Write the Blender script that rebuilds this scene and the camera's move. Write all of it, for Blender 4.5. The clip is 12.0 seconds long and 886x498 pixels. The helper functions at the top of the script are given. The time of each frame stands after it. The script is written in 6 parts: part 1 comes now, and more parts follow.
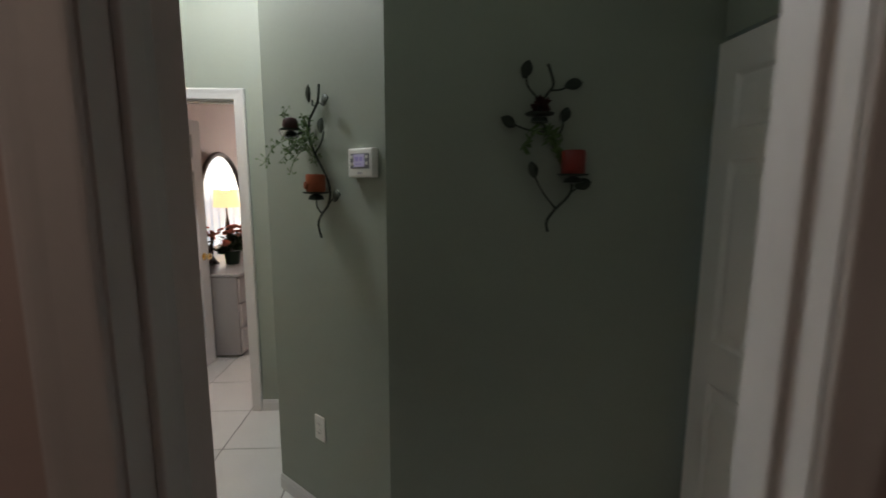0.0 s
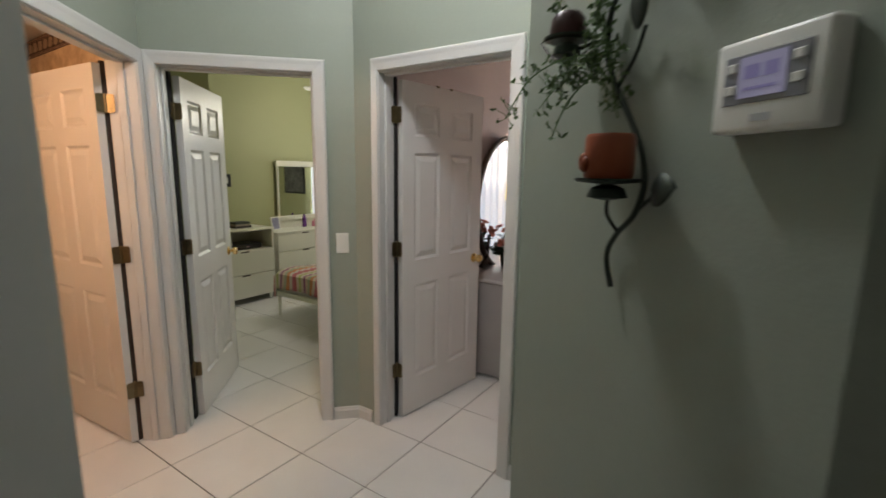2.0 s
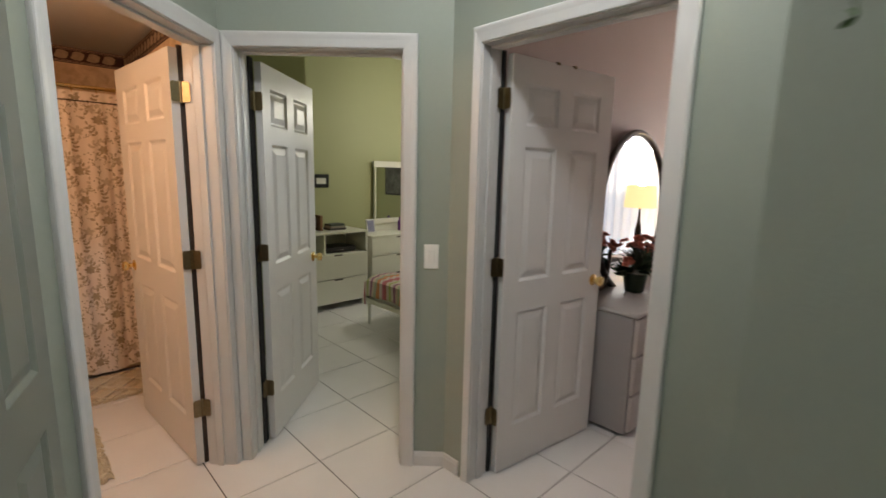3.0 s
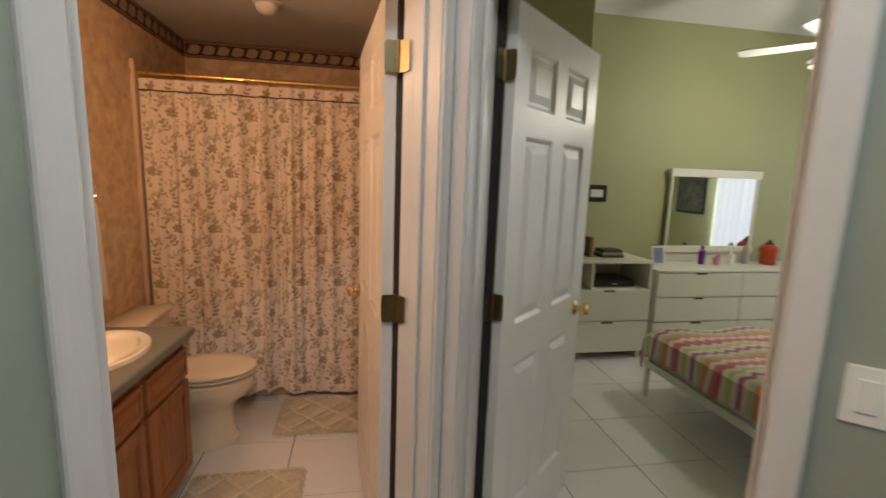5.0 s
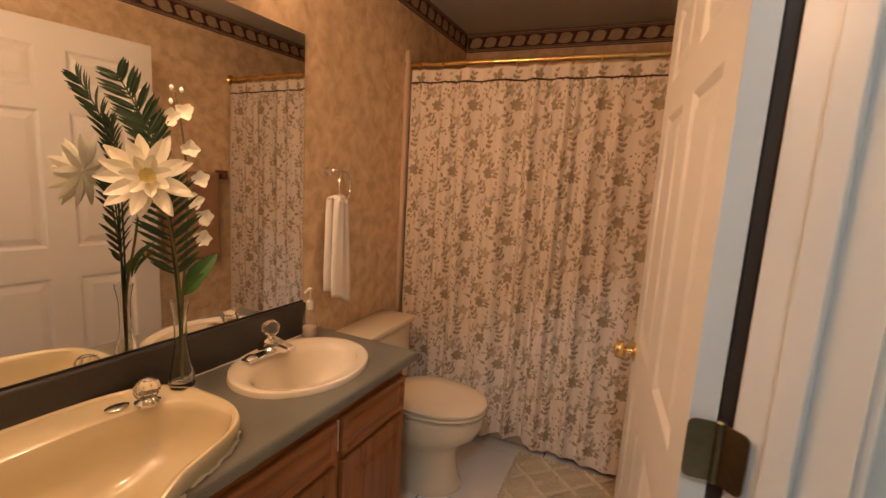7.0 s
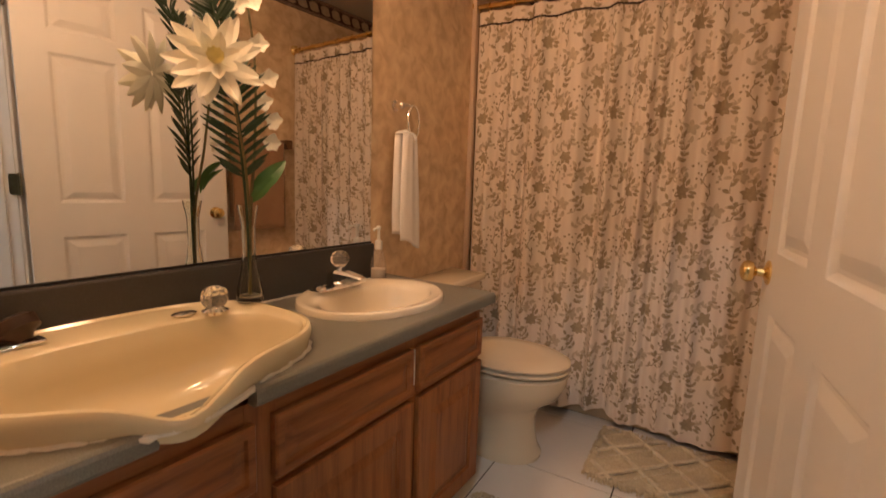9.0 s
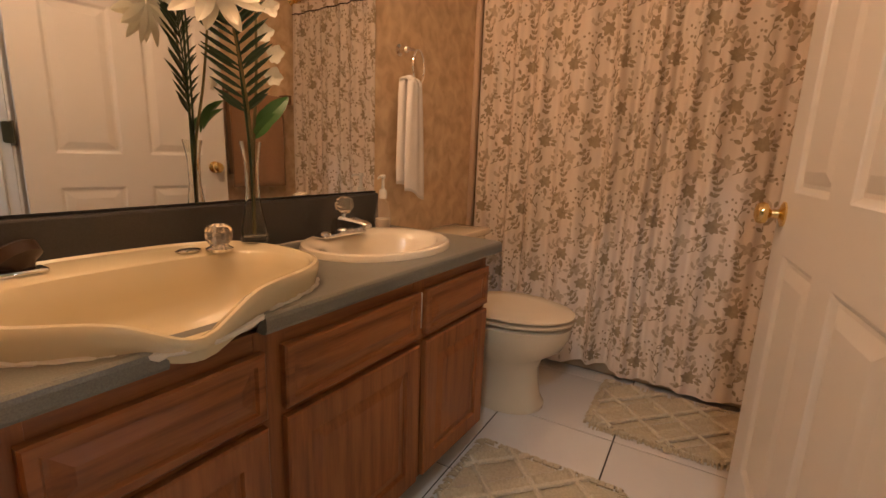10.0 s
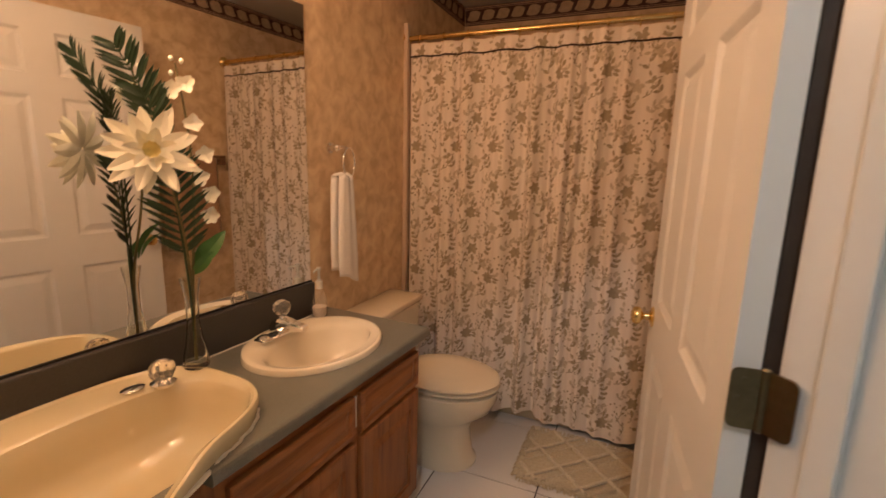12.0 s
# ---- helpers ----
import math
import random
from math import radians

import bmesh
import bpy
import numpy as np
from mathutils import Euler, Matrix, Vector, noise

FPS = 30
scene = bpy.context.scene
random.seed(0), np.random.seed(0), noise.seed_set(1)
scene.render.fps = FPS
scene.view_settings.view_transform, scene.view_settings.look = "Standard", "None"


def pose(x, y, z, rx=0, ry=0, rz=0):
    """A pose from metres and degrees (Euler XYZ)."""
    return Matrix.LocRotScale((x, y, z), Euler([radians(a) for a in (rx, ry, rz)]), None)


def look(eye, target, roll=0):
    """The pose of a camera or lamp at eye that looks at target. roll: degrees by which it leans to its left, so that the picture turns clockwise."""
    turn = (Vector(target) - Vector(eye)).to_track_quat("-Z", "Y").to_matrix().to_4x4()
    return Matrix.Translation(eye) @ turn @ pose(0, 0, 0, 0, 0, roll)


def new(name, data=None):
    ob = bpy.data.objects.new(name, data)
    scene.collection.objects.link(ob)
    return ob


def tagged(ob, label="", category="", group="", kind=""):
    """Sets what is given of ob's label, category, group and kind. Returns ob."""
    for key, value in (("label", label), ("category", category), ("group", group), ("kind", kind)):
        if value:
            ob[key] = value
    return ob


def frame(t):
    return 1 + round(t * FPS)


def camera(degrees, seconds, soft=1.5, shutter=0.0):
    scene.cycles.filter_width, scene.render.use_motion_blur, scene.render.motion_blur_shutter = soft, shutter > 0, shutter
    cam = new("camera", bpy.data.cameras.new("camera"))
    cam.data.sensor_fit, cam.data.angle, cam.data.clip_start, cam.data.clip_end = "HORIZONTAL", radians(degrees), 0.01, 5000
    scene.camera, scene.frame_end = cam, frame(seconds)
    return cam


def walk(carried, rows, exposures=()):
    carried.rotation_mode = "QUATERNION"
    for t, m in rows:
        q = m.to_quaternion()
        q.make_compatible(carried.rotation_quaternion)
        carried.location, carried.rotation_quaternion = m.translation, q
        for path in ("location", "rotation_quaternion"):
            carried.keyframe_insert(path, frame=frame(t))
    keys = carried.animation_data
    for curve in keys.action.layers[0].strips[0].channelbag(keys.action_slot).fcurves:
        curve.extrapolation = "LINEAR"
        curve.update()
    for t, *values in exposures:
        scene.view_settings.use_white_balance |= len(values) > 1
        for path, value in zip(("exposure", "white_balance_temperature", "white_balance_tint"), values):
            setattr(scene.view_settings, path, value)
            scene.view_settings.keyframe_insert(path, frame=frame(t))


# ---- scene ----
cam = camera(88.6, 12.0, shutter=0.4)
PATH = [
    (0, (0.09, 0.117, 1.525), (0.19, 2.093, 1.229), 0.2),
    (0.5, (0.101, 0.395, 1.528), (-0.124, 2.36, 1.23), 0.7),
    (1, (0.068, 0.644, 1.511), (-0.532, 2.53, 1.224), 1.2),
    (1.5, (-0.011, 0.913, 1.495), (-0.873, 2.692, 1.191), 1.3),
    (2, (-0.123, 1.154, 1.488), (-1.219, 2.795, 1.157), 0.8),
    (2.5, (-0.279, 1.364, 1.476), (-1.564, 2.857, 1.129), 0.7),
    (2.7, (-0.349, 1.442, 1.471), (-1.689, 2.888, 1.133), 0.9),
    (4.5, (-1.172, 1.945, 1.461), (-3.025, 2.632, 1.154), 2.4),
    (5, (-1.39, 2.033, 1.462), (-3.331, 2.398, 1.149), 2.0),
    (5.5, (-1.615, 2.068, 1.457), (-3.592, 2.073, 1.158), 1.8),
    (6, (-1.817, 2.08, 1.468), (-3.771, 1.752, 1.193), 2.5),
    (6.5, (-1.976, 2.057, 1.456), (-3.846, 1.419, 1.147), 3.2),
    (7, (-2.08, 2.009, 1.404), (-3.895, 1.228, 1.094), 3.4),
    (7.2, (-2.105, 1.986, 1.375), (-3.913, 1.185, 1.075), 2.7),
    (8.8, (-2.151, 1.897, 1.139), (-3.864, 0.894, 0.895), 1.8),
    (9, (-2.151, 1.893, 1.109), (-3.864, 0.901, 0.826), 1.9),
    (9.5, (-2.153, 1.879, 1.044), (-3.861, 0.906, 0.676), 2.0),
    (10, (-2.149, 1.87, 1.029), (-3.848, 0.897, 0.62), 2.2),
    (10.5, (-2.138, 1.869, 1.064), (-3.838, 0.892, 0.671), 2.2),
    (11, (-2.136, 1.873, 1.157), (-3.859, 0.935, 0.766), 2.5),
    (11.5, (-2.107, 1.9, 1.256), (-3.863, 1.025, 0.869), 2.3),
    (12, (-2.08, 1.961, 1.355), (-3.89, 1.197, 0.983), 1.5),
]
walk(cam, [(t, look(eye, target, roll)) for t, eye, target, roll in PATH])

# ---- world and light ----
world = bpy.data.worlds.new("world")
scene.world = world
world.use_nodes = True
wn = world.node_tree.nodes
sky = wn.new("ShaderNodeTexSky")
sky.sky_type, sky.sun_disc = "NISHITA", False
sky.sun_elevation, sky.sun_rotation = radians(45), radians(20)
world.node_tree.links.new(sky.outputs[0], wn["Background"].inputs[0])
wn["Background"].inputs[1].default_value = 0.12
scene.view_settings.exposure = 0.0


def lamp(name, kind, place, energy, colour, size=0.1, size_y=None, target=None):
    d = bpy.data.lights.new(name, kind)
    d.energy, d.color = energy, colour
    if kind == "AREA":
        d.size = size
        if size_y:
            d.shape, d.size_y = "RECTANGLE", size_y
    else:
        d.shadow_soft_size = size
    o = new(name, d)
    o.matrix_world = look(place, target) if target else Matrix.Translation(place)
    return o


NEUTRAL, WARM, DAY = (0.98, 1.0, 1.04), (1.0, 0.55, 0.295), (0.88, 0.94, 1.0)
lamp("hall_ceiling_lamp", "POINT", (-1.05, 2.17, 2.84), 43, NEUTRAL, 0.09)
for x in (-2.90, -2.45):
    lamp("vanity_lamp", "POINT", (x, 0.975, 2.00), 11.0, WARM, 0.05)
lamp("bedroom_fan_lamp", "POINT", (-3.92, 5.08, 2.08), 26, (1.0, 0.95, 0.80), 0.07)
lamp("bedroom_window_lamp", "AREA", (-4.0, 6.86, 1.35), 112, DAY, 1.5, 1.3, (-4.0, 5.0, 1.2))
lamp("second_room_window_lamp", "AREA", (-0.9, 6.86, 1.35), 115, DAY, 1.1, 1.4, (-0.9, 5.0, 1.2))
lamp("second_room_lamp", "POINT", (-1.13, 6.50, 1.44), 36, (1.0, 0.78, 0.60), 0.05)
lamp("start_room_ceiling_lamp", "POINT", (-0.55, 0.10, 2.42), 4.4, (1.0, 0.80, 0.68), 0.1)


# ---- materials ----
def mat(name, base, rough=0.5, metal=0.0, grain=0.0, grain_scale=60.0, blotch=0.0, blotch_scale=3.0, bump=0.0, bump_scale=200.0,
        coat=0.0, trans=0.0, ior=1.45, emit=None, strength=0.0, each=0.0, sheen=0.0, alpha=1.0):
    m = bpy.data.materials.new(name)
    m.use_nodes = True
    nt = m.node_tree
    n, l = nt.nodes, nt.links
    p = n["Principled BSDF"]
    p.inputs["Roughness"].default_value = rough
    p.inputs["Metallic"].default_value = metal
    p.inputs["IOR"].default_value = ior
    p.inputs["Coat Weight"].default_value = coat
    p.inputs["Coat Roughness"].default_value = 0.12
    p.inputs["Transmission Weight"].default_value = trans
    p.inputs["Sheen Weight"].default_value = sheen
    p.inputs["Alpha"].default_value = alpha
    p.inputs["Base Color"].default_value = (*base, 1)
    co = n.new("ShaderNodeTexCoord")
    out = None
    if grain or blotch or each:
        def scaled(src, fac, lo, hi):
            r = n.new("ShaderNodeMapRange")
            r.inputs[3].default_value, r.inputs[4].default_value = lo, hi
            l.new(src, r.inputs[0])
            return r.outputs[0]
        v = None
        terms = []
        if grain:
            t = n.new("ShaderNodeTexNoise")
            t.inputs["Scale"].default_value, t.inputs["Detail"].default_value = grain_scale, 5
            l.new(co.outputs["Object"], t.inputs["Vector"])
            terms.append(scaled(t.outputs[0], grain, 1 - grain, 1 + grain))
        if blotch:
            t = n.new("ShaderNodeTexNoise")
            t.inputs["Scale"].default_value, t.inputs["Detail"].default_value = blotch_scale, 3
            l.new(co.outputs["Object"], t.inputs["Vector"])
            terms.append(scaled(t.outputs[0], blotch, 1 - blotch, 1 + blotch))
        if each:
            oi = n.new("ShaderNodeObjectInfo")
            terms.append(scaled(oi.outputs["Random"], each, 1 - each, 1 + each))
        v = terms[0]
        for t in terms[1:]:
            k = n.new("ShaderNodeMath")
            k.operation = "MULTIPLY"
            l.new(v, k.inputs[0]), l.new(t, k.inputs[1])
            v = k.outputs[0]
        mix = n.new("ShaderNodeVectorMath")
        mix.operation = "SCALE"
        mix.inputs[0].default_value = base
        l.new(v, mix.inputs["Scale"])
        l.new(mix.outputs[0], p.inputs["Base Color"])
    if bump:
        t = n.new("ShaderNodeTexNoise")
        t.inputs["Scale"].default_value, t.inputs["Detail"].default_value = bump_scale, 3
        l.new(co.outputs["Object"], t.inputs["Vector"])
        b = n.new("ShaderNodeBump")
        b.inputs["Strength"].default_value, b.inputs["Distance"].default_value = bump, 0.002
        l.new(t.outputs[0], b.inputs["Height"])
        l.new(b.outputs[0], p.inputs["Normal"])
    if emit:
        p.inputs["Emission Color"].default_value = (*emit, 1)
        p.inputs["Emission Strength"].default_value = strength
    return m


def nodes_of(m):
    return m.node_tree.nodes, m.node_tree.links, m.node_tree.nodes["Principled BSDF"]


def ramp(m, stops):
    r = m.node_tree.nodes.new("ShaderNodeValToRGB")
    e = r.color_ramp.elements
    while len(e) < len(stops):
        e.new(0.5)
    for el, (pos, col) in zip(e, stops):
        el.position, el.color = pos, (*col, 1)
    return r


SAGE = mat("sage_paint", (0.29, 0.318, 0.268), 0.55, blotch=0.05, blotch_scale=1.5, grain=0.03, bump=0.25, bump_scale=160)
GREEN = mat("olive_green_paint", (0.375, 0.38, 0.205), 0.6, blotch=0.06, blotch_scale=1.2, bump=0.25, bump_scale=160)
MAUVE = mat("mauve_paint", (0.52, 0.43, 0.40), 0.6, blotch=0.05, bump=0.25, bump_scale=160)
CEIL = mat("ceiling_paint", (0.68, 0.67, 0.64), 0.85, grain=0.04, grain_scale=40, bump=0.5, bump_scale=90)
WHITE = mat("white_gloss_paint", (0.61, 0.60, 0.585), 0.32, blotch=0.03, blotch_scale=4, bump=0.06, bump_scale=60)
GREYDOOR = mat("grey_green_door_paint", (0.17, 0.19, 0.165), 0.4, blotch=0.05, blotch_scale=3, bump=0.1, bump_scale=90)
DOORWHITE = mat("white_door_paint", (0.71, 0.69, 0.665), 0.36, blotch=0.03, blotch_scale=3, bump=0.10, bump_scale=90)
GROUT = mat("grey_grout", (0.050, 0.042, 0.038), 0.9, grain=0.2, grain_scale=80)
TILE = mat("white_ceramic_tile", (0.74, 0.72, 0.70), 0.16, blotch=0.05, blotch_scale=5, grain=0.02, each=0.03, bump=0.04, bump_scale=12)
BRASS = mat("polished_brass", (0.86, 0.62, 0.26), 0.18, 1.0, grain=0.08, grain_scale=60)
OLDBRASS = mat("dull_antique_brass", (0.22, 0.175, 0.10), 0.34, 1.0, grain=0.2, grain_scale=80)
CHROME = mat("chrome", (0.85, 0.85, 0.86), 0.08, 1.0)
# dark brown: the toe kick, and shade painted into hinge gap and finger cuts
DARKGAP = mat("gap_shade_and_dark_wood", (0.05, 0.03, 0.02), 0.6, grain=0.3, grain_scale=30)
IRON = mat("verdigris_iron", (0.035, 0.045, 0.035), 0.5, 0.5, grain=0.35, grain_scale=90)
GLASSY = mat("clear_glass", (0.97, 0.98, 0.98), 0.02, trans=1.0, ior=1.45)
MIRROR = mat("silvered_mirror", (0.86, 0.87, 0.86), 0.015, 1.0)
VASEGLASS = mat("thin_clear_glass", (0.97, 0.98, 0.95), 0.02, trans=1.0, ior=1.22)
CLEAR = mat("thin_clear_plastic", (0.88, 0.80, 0.72), 0.08, alpha=0.16)
PLASTIC = mat("white_plastic", (0.76, 0.75, 0.71), 0.35, blotch=0.03)
BISQUE = mat("bisque_porcelain", (0.84, 0.76, 0.61), 0.12, blotch=0.04, coat=0.4)
CREAM = mat("cream_enamel", (0.68, 0.585, 0.385), 0.10, blotch=0.05, coat=0.4)
TOILETW = mat("biscuit_vitreous_china", (0.77, 0.67, 0.51), 0.12, blotch=0.03, coat=0.3)

# faux-painted wallpaper: two tans sponged together
PAPER = mat("sponged_tan_wallpaper", (0.5, 0.3, 0.16), 0.62, bump=0.12, bump_scale=120)
n, l, p = nodes_of(PAPER)
co = n.new("ShaderNodeTexCoord")
t1 = n.new("ShaderNodeTexNoise")
t1.inputs["Scale"].default_value, t1.inputs["Detail"].default_value, t1.inputs["Distortion"].default_value = 15, 6, 0.5
l.new(co.outputs["Object"], t1.inputs["Vector"])
r1 = ramp(PAPER, ((0.34, (0.61, 0.435, 0.265)), (0.52, (0.75, 0.565, 0.37)), (0.68, (0.84, 0.67, 0.46))))
l.new(t1.outputs[0], r1.inputs[0])
l.new(r1.outputs[0], p.inputs["Base Color"])


# ---- building helpers ----
def box(bm, x0, x1, y0, y1, z0, z1, bevel=0.0, seg=2, m=None):
    r = bmesh.ops.create_cube(bm, size=1.0)
    vs = r["verts"]
    for v in vs:
        v.co = Vector((x0 + (v.co.x + 0.5) * (x1 - x0), y0 + (v.co.y + 0.5) * (y1 - y0), z0 + (v.co.z + 0.5) * (z1 - z0)))
    if bevel:
        es = list({e for v in vs for e in v.link_edges})
        out = bmesh.ops.bevel(bm, geom=es, offset=bevel, segments=seg, affect="EDGES", profile=0.5)
        vs = list({v for f in out["faces"] for v in f.verts} | {v for v in vs if v.is_valid})
    if m is not None:
        for v in vs:
            v.co = m @ v.co
    return vs


def lathe(bm, profile, centre=(0, 0, 0), seg=24, m=None, squash=1.0):
    """Turns (radius, height) pairs round the upright axis."""
    rings = []
    for r, z in profile:
        ring = []
        for k in range(seg):
            a = 2 * math.pi * k / seg
            v = Vector((centre[0] + max(r, 1e-4) * math.cos(a), centre[1] + max(r, 1e-4) * math.sin(a) * squash, centre[2] + z))
            ring.append(bm.verts.new(m @ v if m is not None else v))
        rings.append(ring)
    for a, b in zip(rings, rings[1:]):
        for k in range(seg):
            bm.faces.new((a[k], a[(k + 1) % seg], b[(k + 1) % seg], b[k]))
    bm.faces.new(list(reversed(rings[0])))
    bm.faces.new(rings[-1])


def tube(bm, pts, radius, seg=8, taper=None):
    """A round bar along points; taper gives the end radius."""
    pts = [Vector(q) for q in pts]
    rings = []
    up = Vector((0.13, 0.31, 0.94))
    for i, q in enumerate(pts):
        d = (pts[min(i + 1, len(pts) - 1)] - pts[max(i - 1, 0)]).normalized()
        a = d.cross(up)
        if a.length < 1e-3:
            a = d.cross(Vector((1, 0, 0)))
        a.normalize()
        b = d.cross(a)
        r = radius if taper is None else radius + (taper - radius) * i / (len(pts) - 1)
        rings.append([bm.verts.new(q + (a * math.cos(2 * math.pi * k / seg) + b * math.sin(2 * math.pi * k / seg)) * r) for k in range(seg)])
    for a, b in zip(rings, rings[1:]):
        for k in range(seg):
            bm.faces.new((a[k], a[(k + 1) % seg], b[(k + 1) % seg], b[k]))
    bm.faces.new(list(reversed(rings[0])))
    bm.faces.new(rings[-1])


def smooth_path(pts, n=6):
    """Catmull-Rom through the points."""
    pts = [Vector(q) for q in pts]
    out = []
    for i in range(len(pts) - 1):
        p0, p1, p2, p3 = pts[max(i - 1, 0)], pts[i], pts[i + 1], pts[min(i + 2, len(pts) - 1)]
        for k in range(n):
            t = k / n
            out.append(0.5 * ((2 * p1) + (p2 - p0) * t + (2 * p0 - 5 * p1 + 4 * p2 - p3) * t * t + (3 * p1 - p0 - 3 * p2 + p3) * t ** 3))
    out.append(pts[-1])
    return out


def make(name, bm, material, smooth=False):
    bmesh.ops.recalc_face_normals(bm, faces=bm.faces)
    me = bpy.data.meshes.new(name)
    bm.to_mesh(me)
    bm.free()
    for m in material if isinstance(material, (list, tuple)) else (material,):
        me.materials.append(m)
    if smooth:
        me.shade_smooth()
        me.set_sharp_from_angle(angle=radians(35))
    return new(name, me)


def part(name, bm, material, parent, label="", smooth=False):
    o = make(name, bm, material, smooth)
    o.parent = parent
    if label:
        o["label"] = label
    return o


def thing(name, label, category, m=None, group="", kind=""):
    o = new(name)
    o.empty_display_size = 0.05
    if m is not None:
        o.matrix_world = m
    return tagged(o, label, category, group, kind)


def wall(name, p0, p1, thick, z0, z1, front, back, openings=(), label="", end0=0.0, end1=0.0):
    """A wall whose front face runs from p0 to p1 and whose body lies to the left of that line. Openings: (from, to, sill, head) along it.
    end0, end1: how far the back runs past the front's ends."""
    p0, p1 = Vector(p0), Vector(p1)
    d = (p1 - p0)
    length = d.length
    d.normalize()
    nrm = Vector((-d.y, d.x))
    cuts = [0.0]
    for a, b, _, _ in openings:
        cuts += [a, b]
    cuts.append(length)
    bm = bmesh.new()

    def piece(a, b, za, zb):
        a2 = a - end0 if a == 0.0 else a
        b2 = b + end1 if b == length else b
        pts = [p0 + d * a, p0 + d * b, p0 + d * b2 + nrm * thick, p0 + d * a2 + nrm * thick]
        lo = [bm.verts.new((q.x, q.y, za)) for q in pts]
        hi = [bm.verts.new((q.x, q.y, zb)) for q in pts]
        bm.faces.new(list(reversed(lo))), bm.faces.new(hi)
        for k in range(4):
            f = bm.faces.new((lo[k], lo[(k + 1) % 4], hi[(k + 1) % 4], hi[k]))
            f.material_index = 1 if k == 2 else 0

    last = 0.0
    for a, b, sill, head in openings:
        if a > last:
            piece(last, a, z0, z1)
        if sill > z0:
            piece(a, b, z0, sill)
        piece(a, b, head, z1)
        last = b
    piece(last, length, z0, z1)
    return tagged(make(name, bm, (front, back)), label or "painted plaster wall", "wall", kind="structure")


CASING = [(0.0, 0.0), (0.0, 0.008), (0.002, 0.0105), (0.006, 0.0118), (0.020, 0.0130), (0.036, 0.0148), (0.044, 0.0166), (0.052, 0.0180), (0.059, 0.0178), (0.064, 0.0150), (0.066, 0.009), (0.066, 0.0)]


def swept(bm, m, profile, path):
    """Sweeps (outward, proud) pairs along a path of (u, z, du, dz) corners in the plane of m; mitred."""
    rows = []
    for u, z, du, dz in path:
        rows.append([bm.verts.new(m @ Vector((u + w * du, -h, z + w * dz))) for w, h in profile])
    for a, b in zip(rows, rows[1:]):
        for k in range(len(profile) - 1):
            bm.faces.new((a[k], a[k + 1], b[k + 1], b[k]))
    for r in (rows[0], rows[-1]):
        bm.faces.new(r)


def frame_of(p0, p1):
    """x along the wall's front, y into the wall, z up."""
    d = (Vector(p1) - Vector(p0)).normalized()
    nrm = Vector((-d.y, d.x))
    return Matrix(((d.x, nrm.x, 0, p0[0]), (d.y, nrm.y, 0, p0[1]), (0, 0, 1, 0), (0, 0, 0, 1)))


HEAD = 2.003


def door_frame(name, m, u0, u1, thick, sides="both", wide_l=1.0, wide_r=1.0, stop_l=0.011, label="white moulded door casing and jamb"):
    """Jamb lining, stop and casings of one opening."""
    root = thing(name, label, "door frame", kind="structure")
    bm = bmesh.new()
    j = 0.018
    box(bm, u0 - j, u0, -0.001, thick + 0.001, 0, HEAD, m=m)
    box(bm, u1, u1 + j, -0.001, thick + 0.001, 0, HEAD, m=m)
    box(bm, u0 - j, u1 + j, -0.001, thick + 0.001, HEAD, HEAD + j, m=m)
    part("jamb", bm, WHITE, root)
    bm = bmesh.new()
    y0, y1 = thick - 0.075, thick - 0.040
    box(bm, u0, u0 + stop_l, y0, y1, 0, HEAD, 0.003, m=m)
    box(bm, u1 - 0.011, u1, y0, y1, 0, HEAD, 0.003, m=m)
    box(bm, u0, u1, y0, y1, HEAD - 0.011, HEAD, 0.003, m=m)
    part("door_stop", bm, WHITE, root)
    r = 0.004
    path = [(u0 - r, 0.0, -wide_l, 0), (u0 - r, HEAD + r, -wide_l, 1), (u1 + r, HEAD + r, wide_r, 1), (u1 + r, 0.0, wide_r, 0)]
    bm = bmesh.new()
    swept(bm, m, CASING, path)
    part("casing", bm, WHITE, root)
    if sides == "both":
        bm = bmesh.new()
        back = m @ Matrix.Translation((0, thick, 0)) @ Matrix.Diagonal((1, -1, 1, 1))
        swept(bm, back, CASING, path)
        part("casing", bm, WHITE, root)
    return root


def panel_face(bm, xs, zs, panels, y, out):
    """One moulded side of a six-panel door at depth y, out = +1 or -1 towards the viewer."""
    for i in range(len(xs) - 1):
        for k in range(len(zs) - 1):
            x0, x1, z0, z1 = xs[i], xs[i + 1], zs[k], zs[k + 1]
            if (i, k) not in panels:
                bm.faces.new([bm.verts.new((a, y, b)) for a, b in ((x0, z0), (x1, z0), (x1, z1), (x0, z1))])
                continue
            rings = []
            for inset, depth in ((0, 0), (0.004, -0.002), (0.014, -0.010), (0.022, -0.010), (0.046, -0.002), (0.050, -0.001)):
                rings.append([bm.verts.new((a, y + out * depth, b)) for a, b in
                              ((x0 + inset, z0 + inset), (x1 - inset, z0 + inset), (x1 - inset, z1 - inset), (x0 + inset, z1 - inset))])
            for a, b in zip(rings, rings[1:]):
                for q in range(4):
                    bm.faces.new((a[q], a[(q + 1) % 4], b[(q + 1) % 4], b[q]))
            bm.faces.new(rings[-1])


PIN = 0.012                                  # a door's edge stands this far from its hinge pin


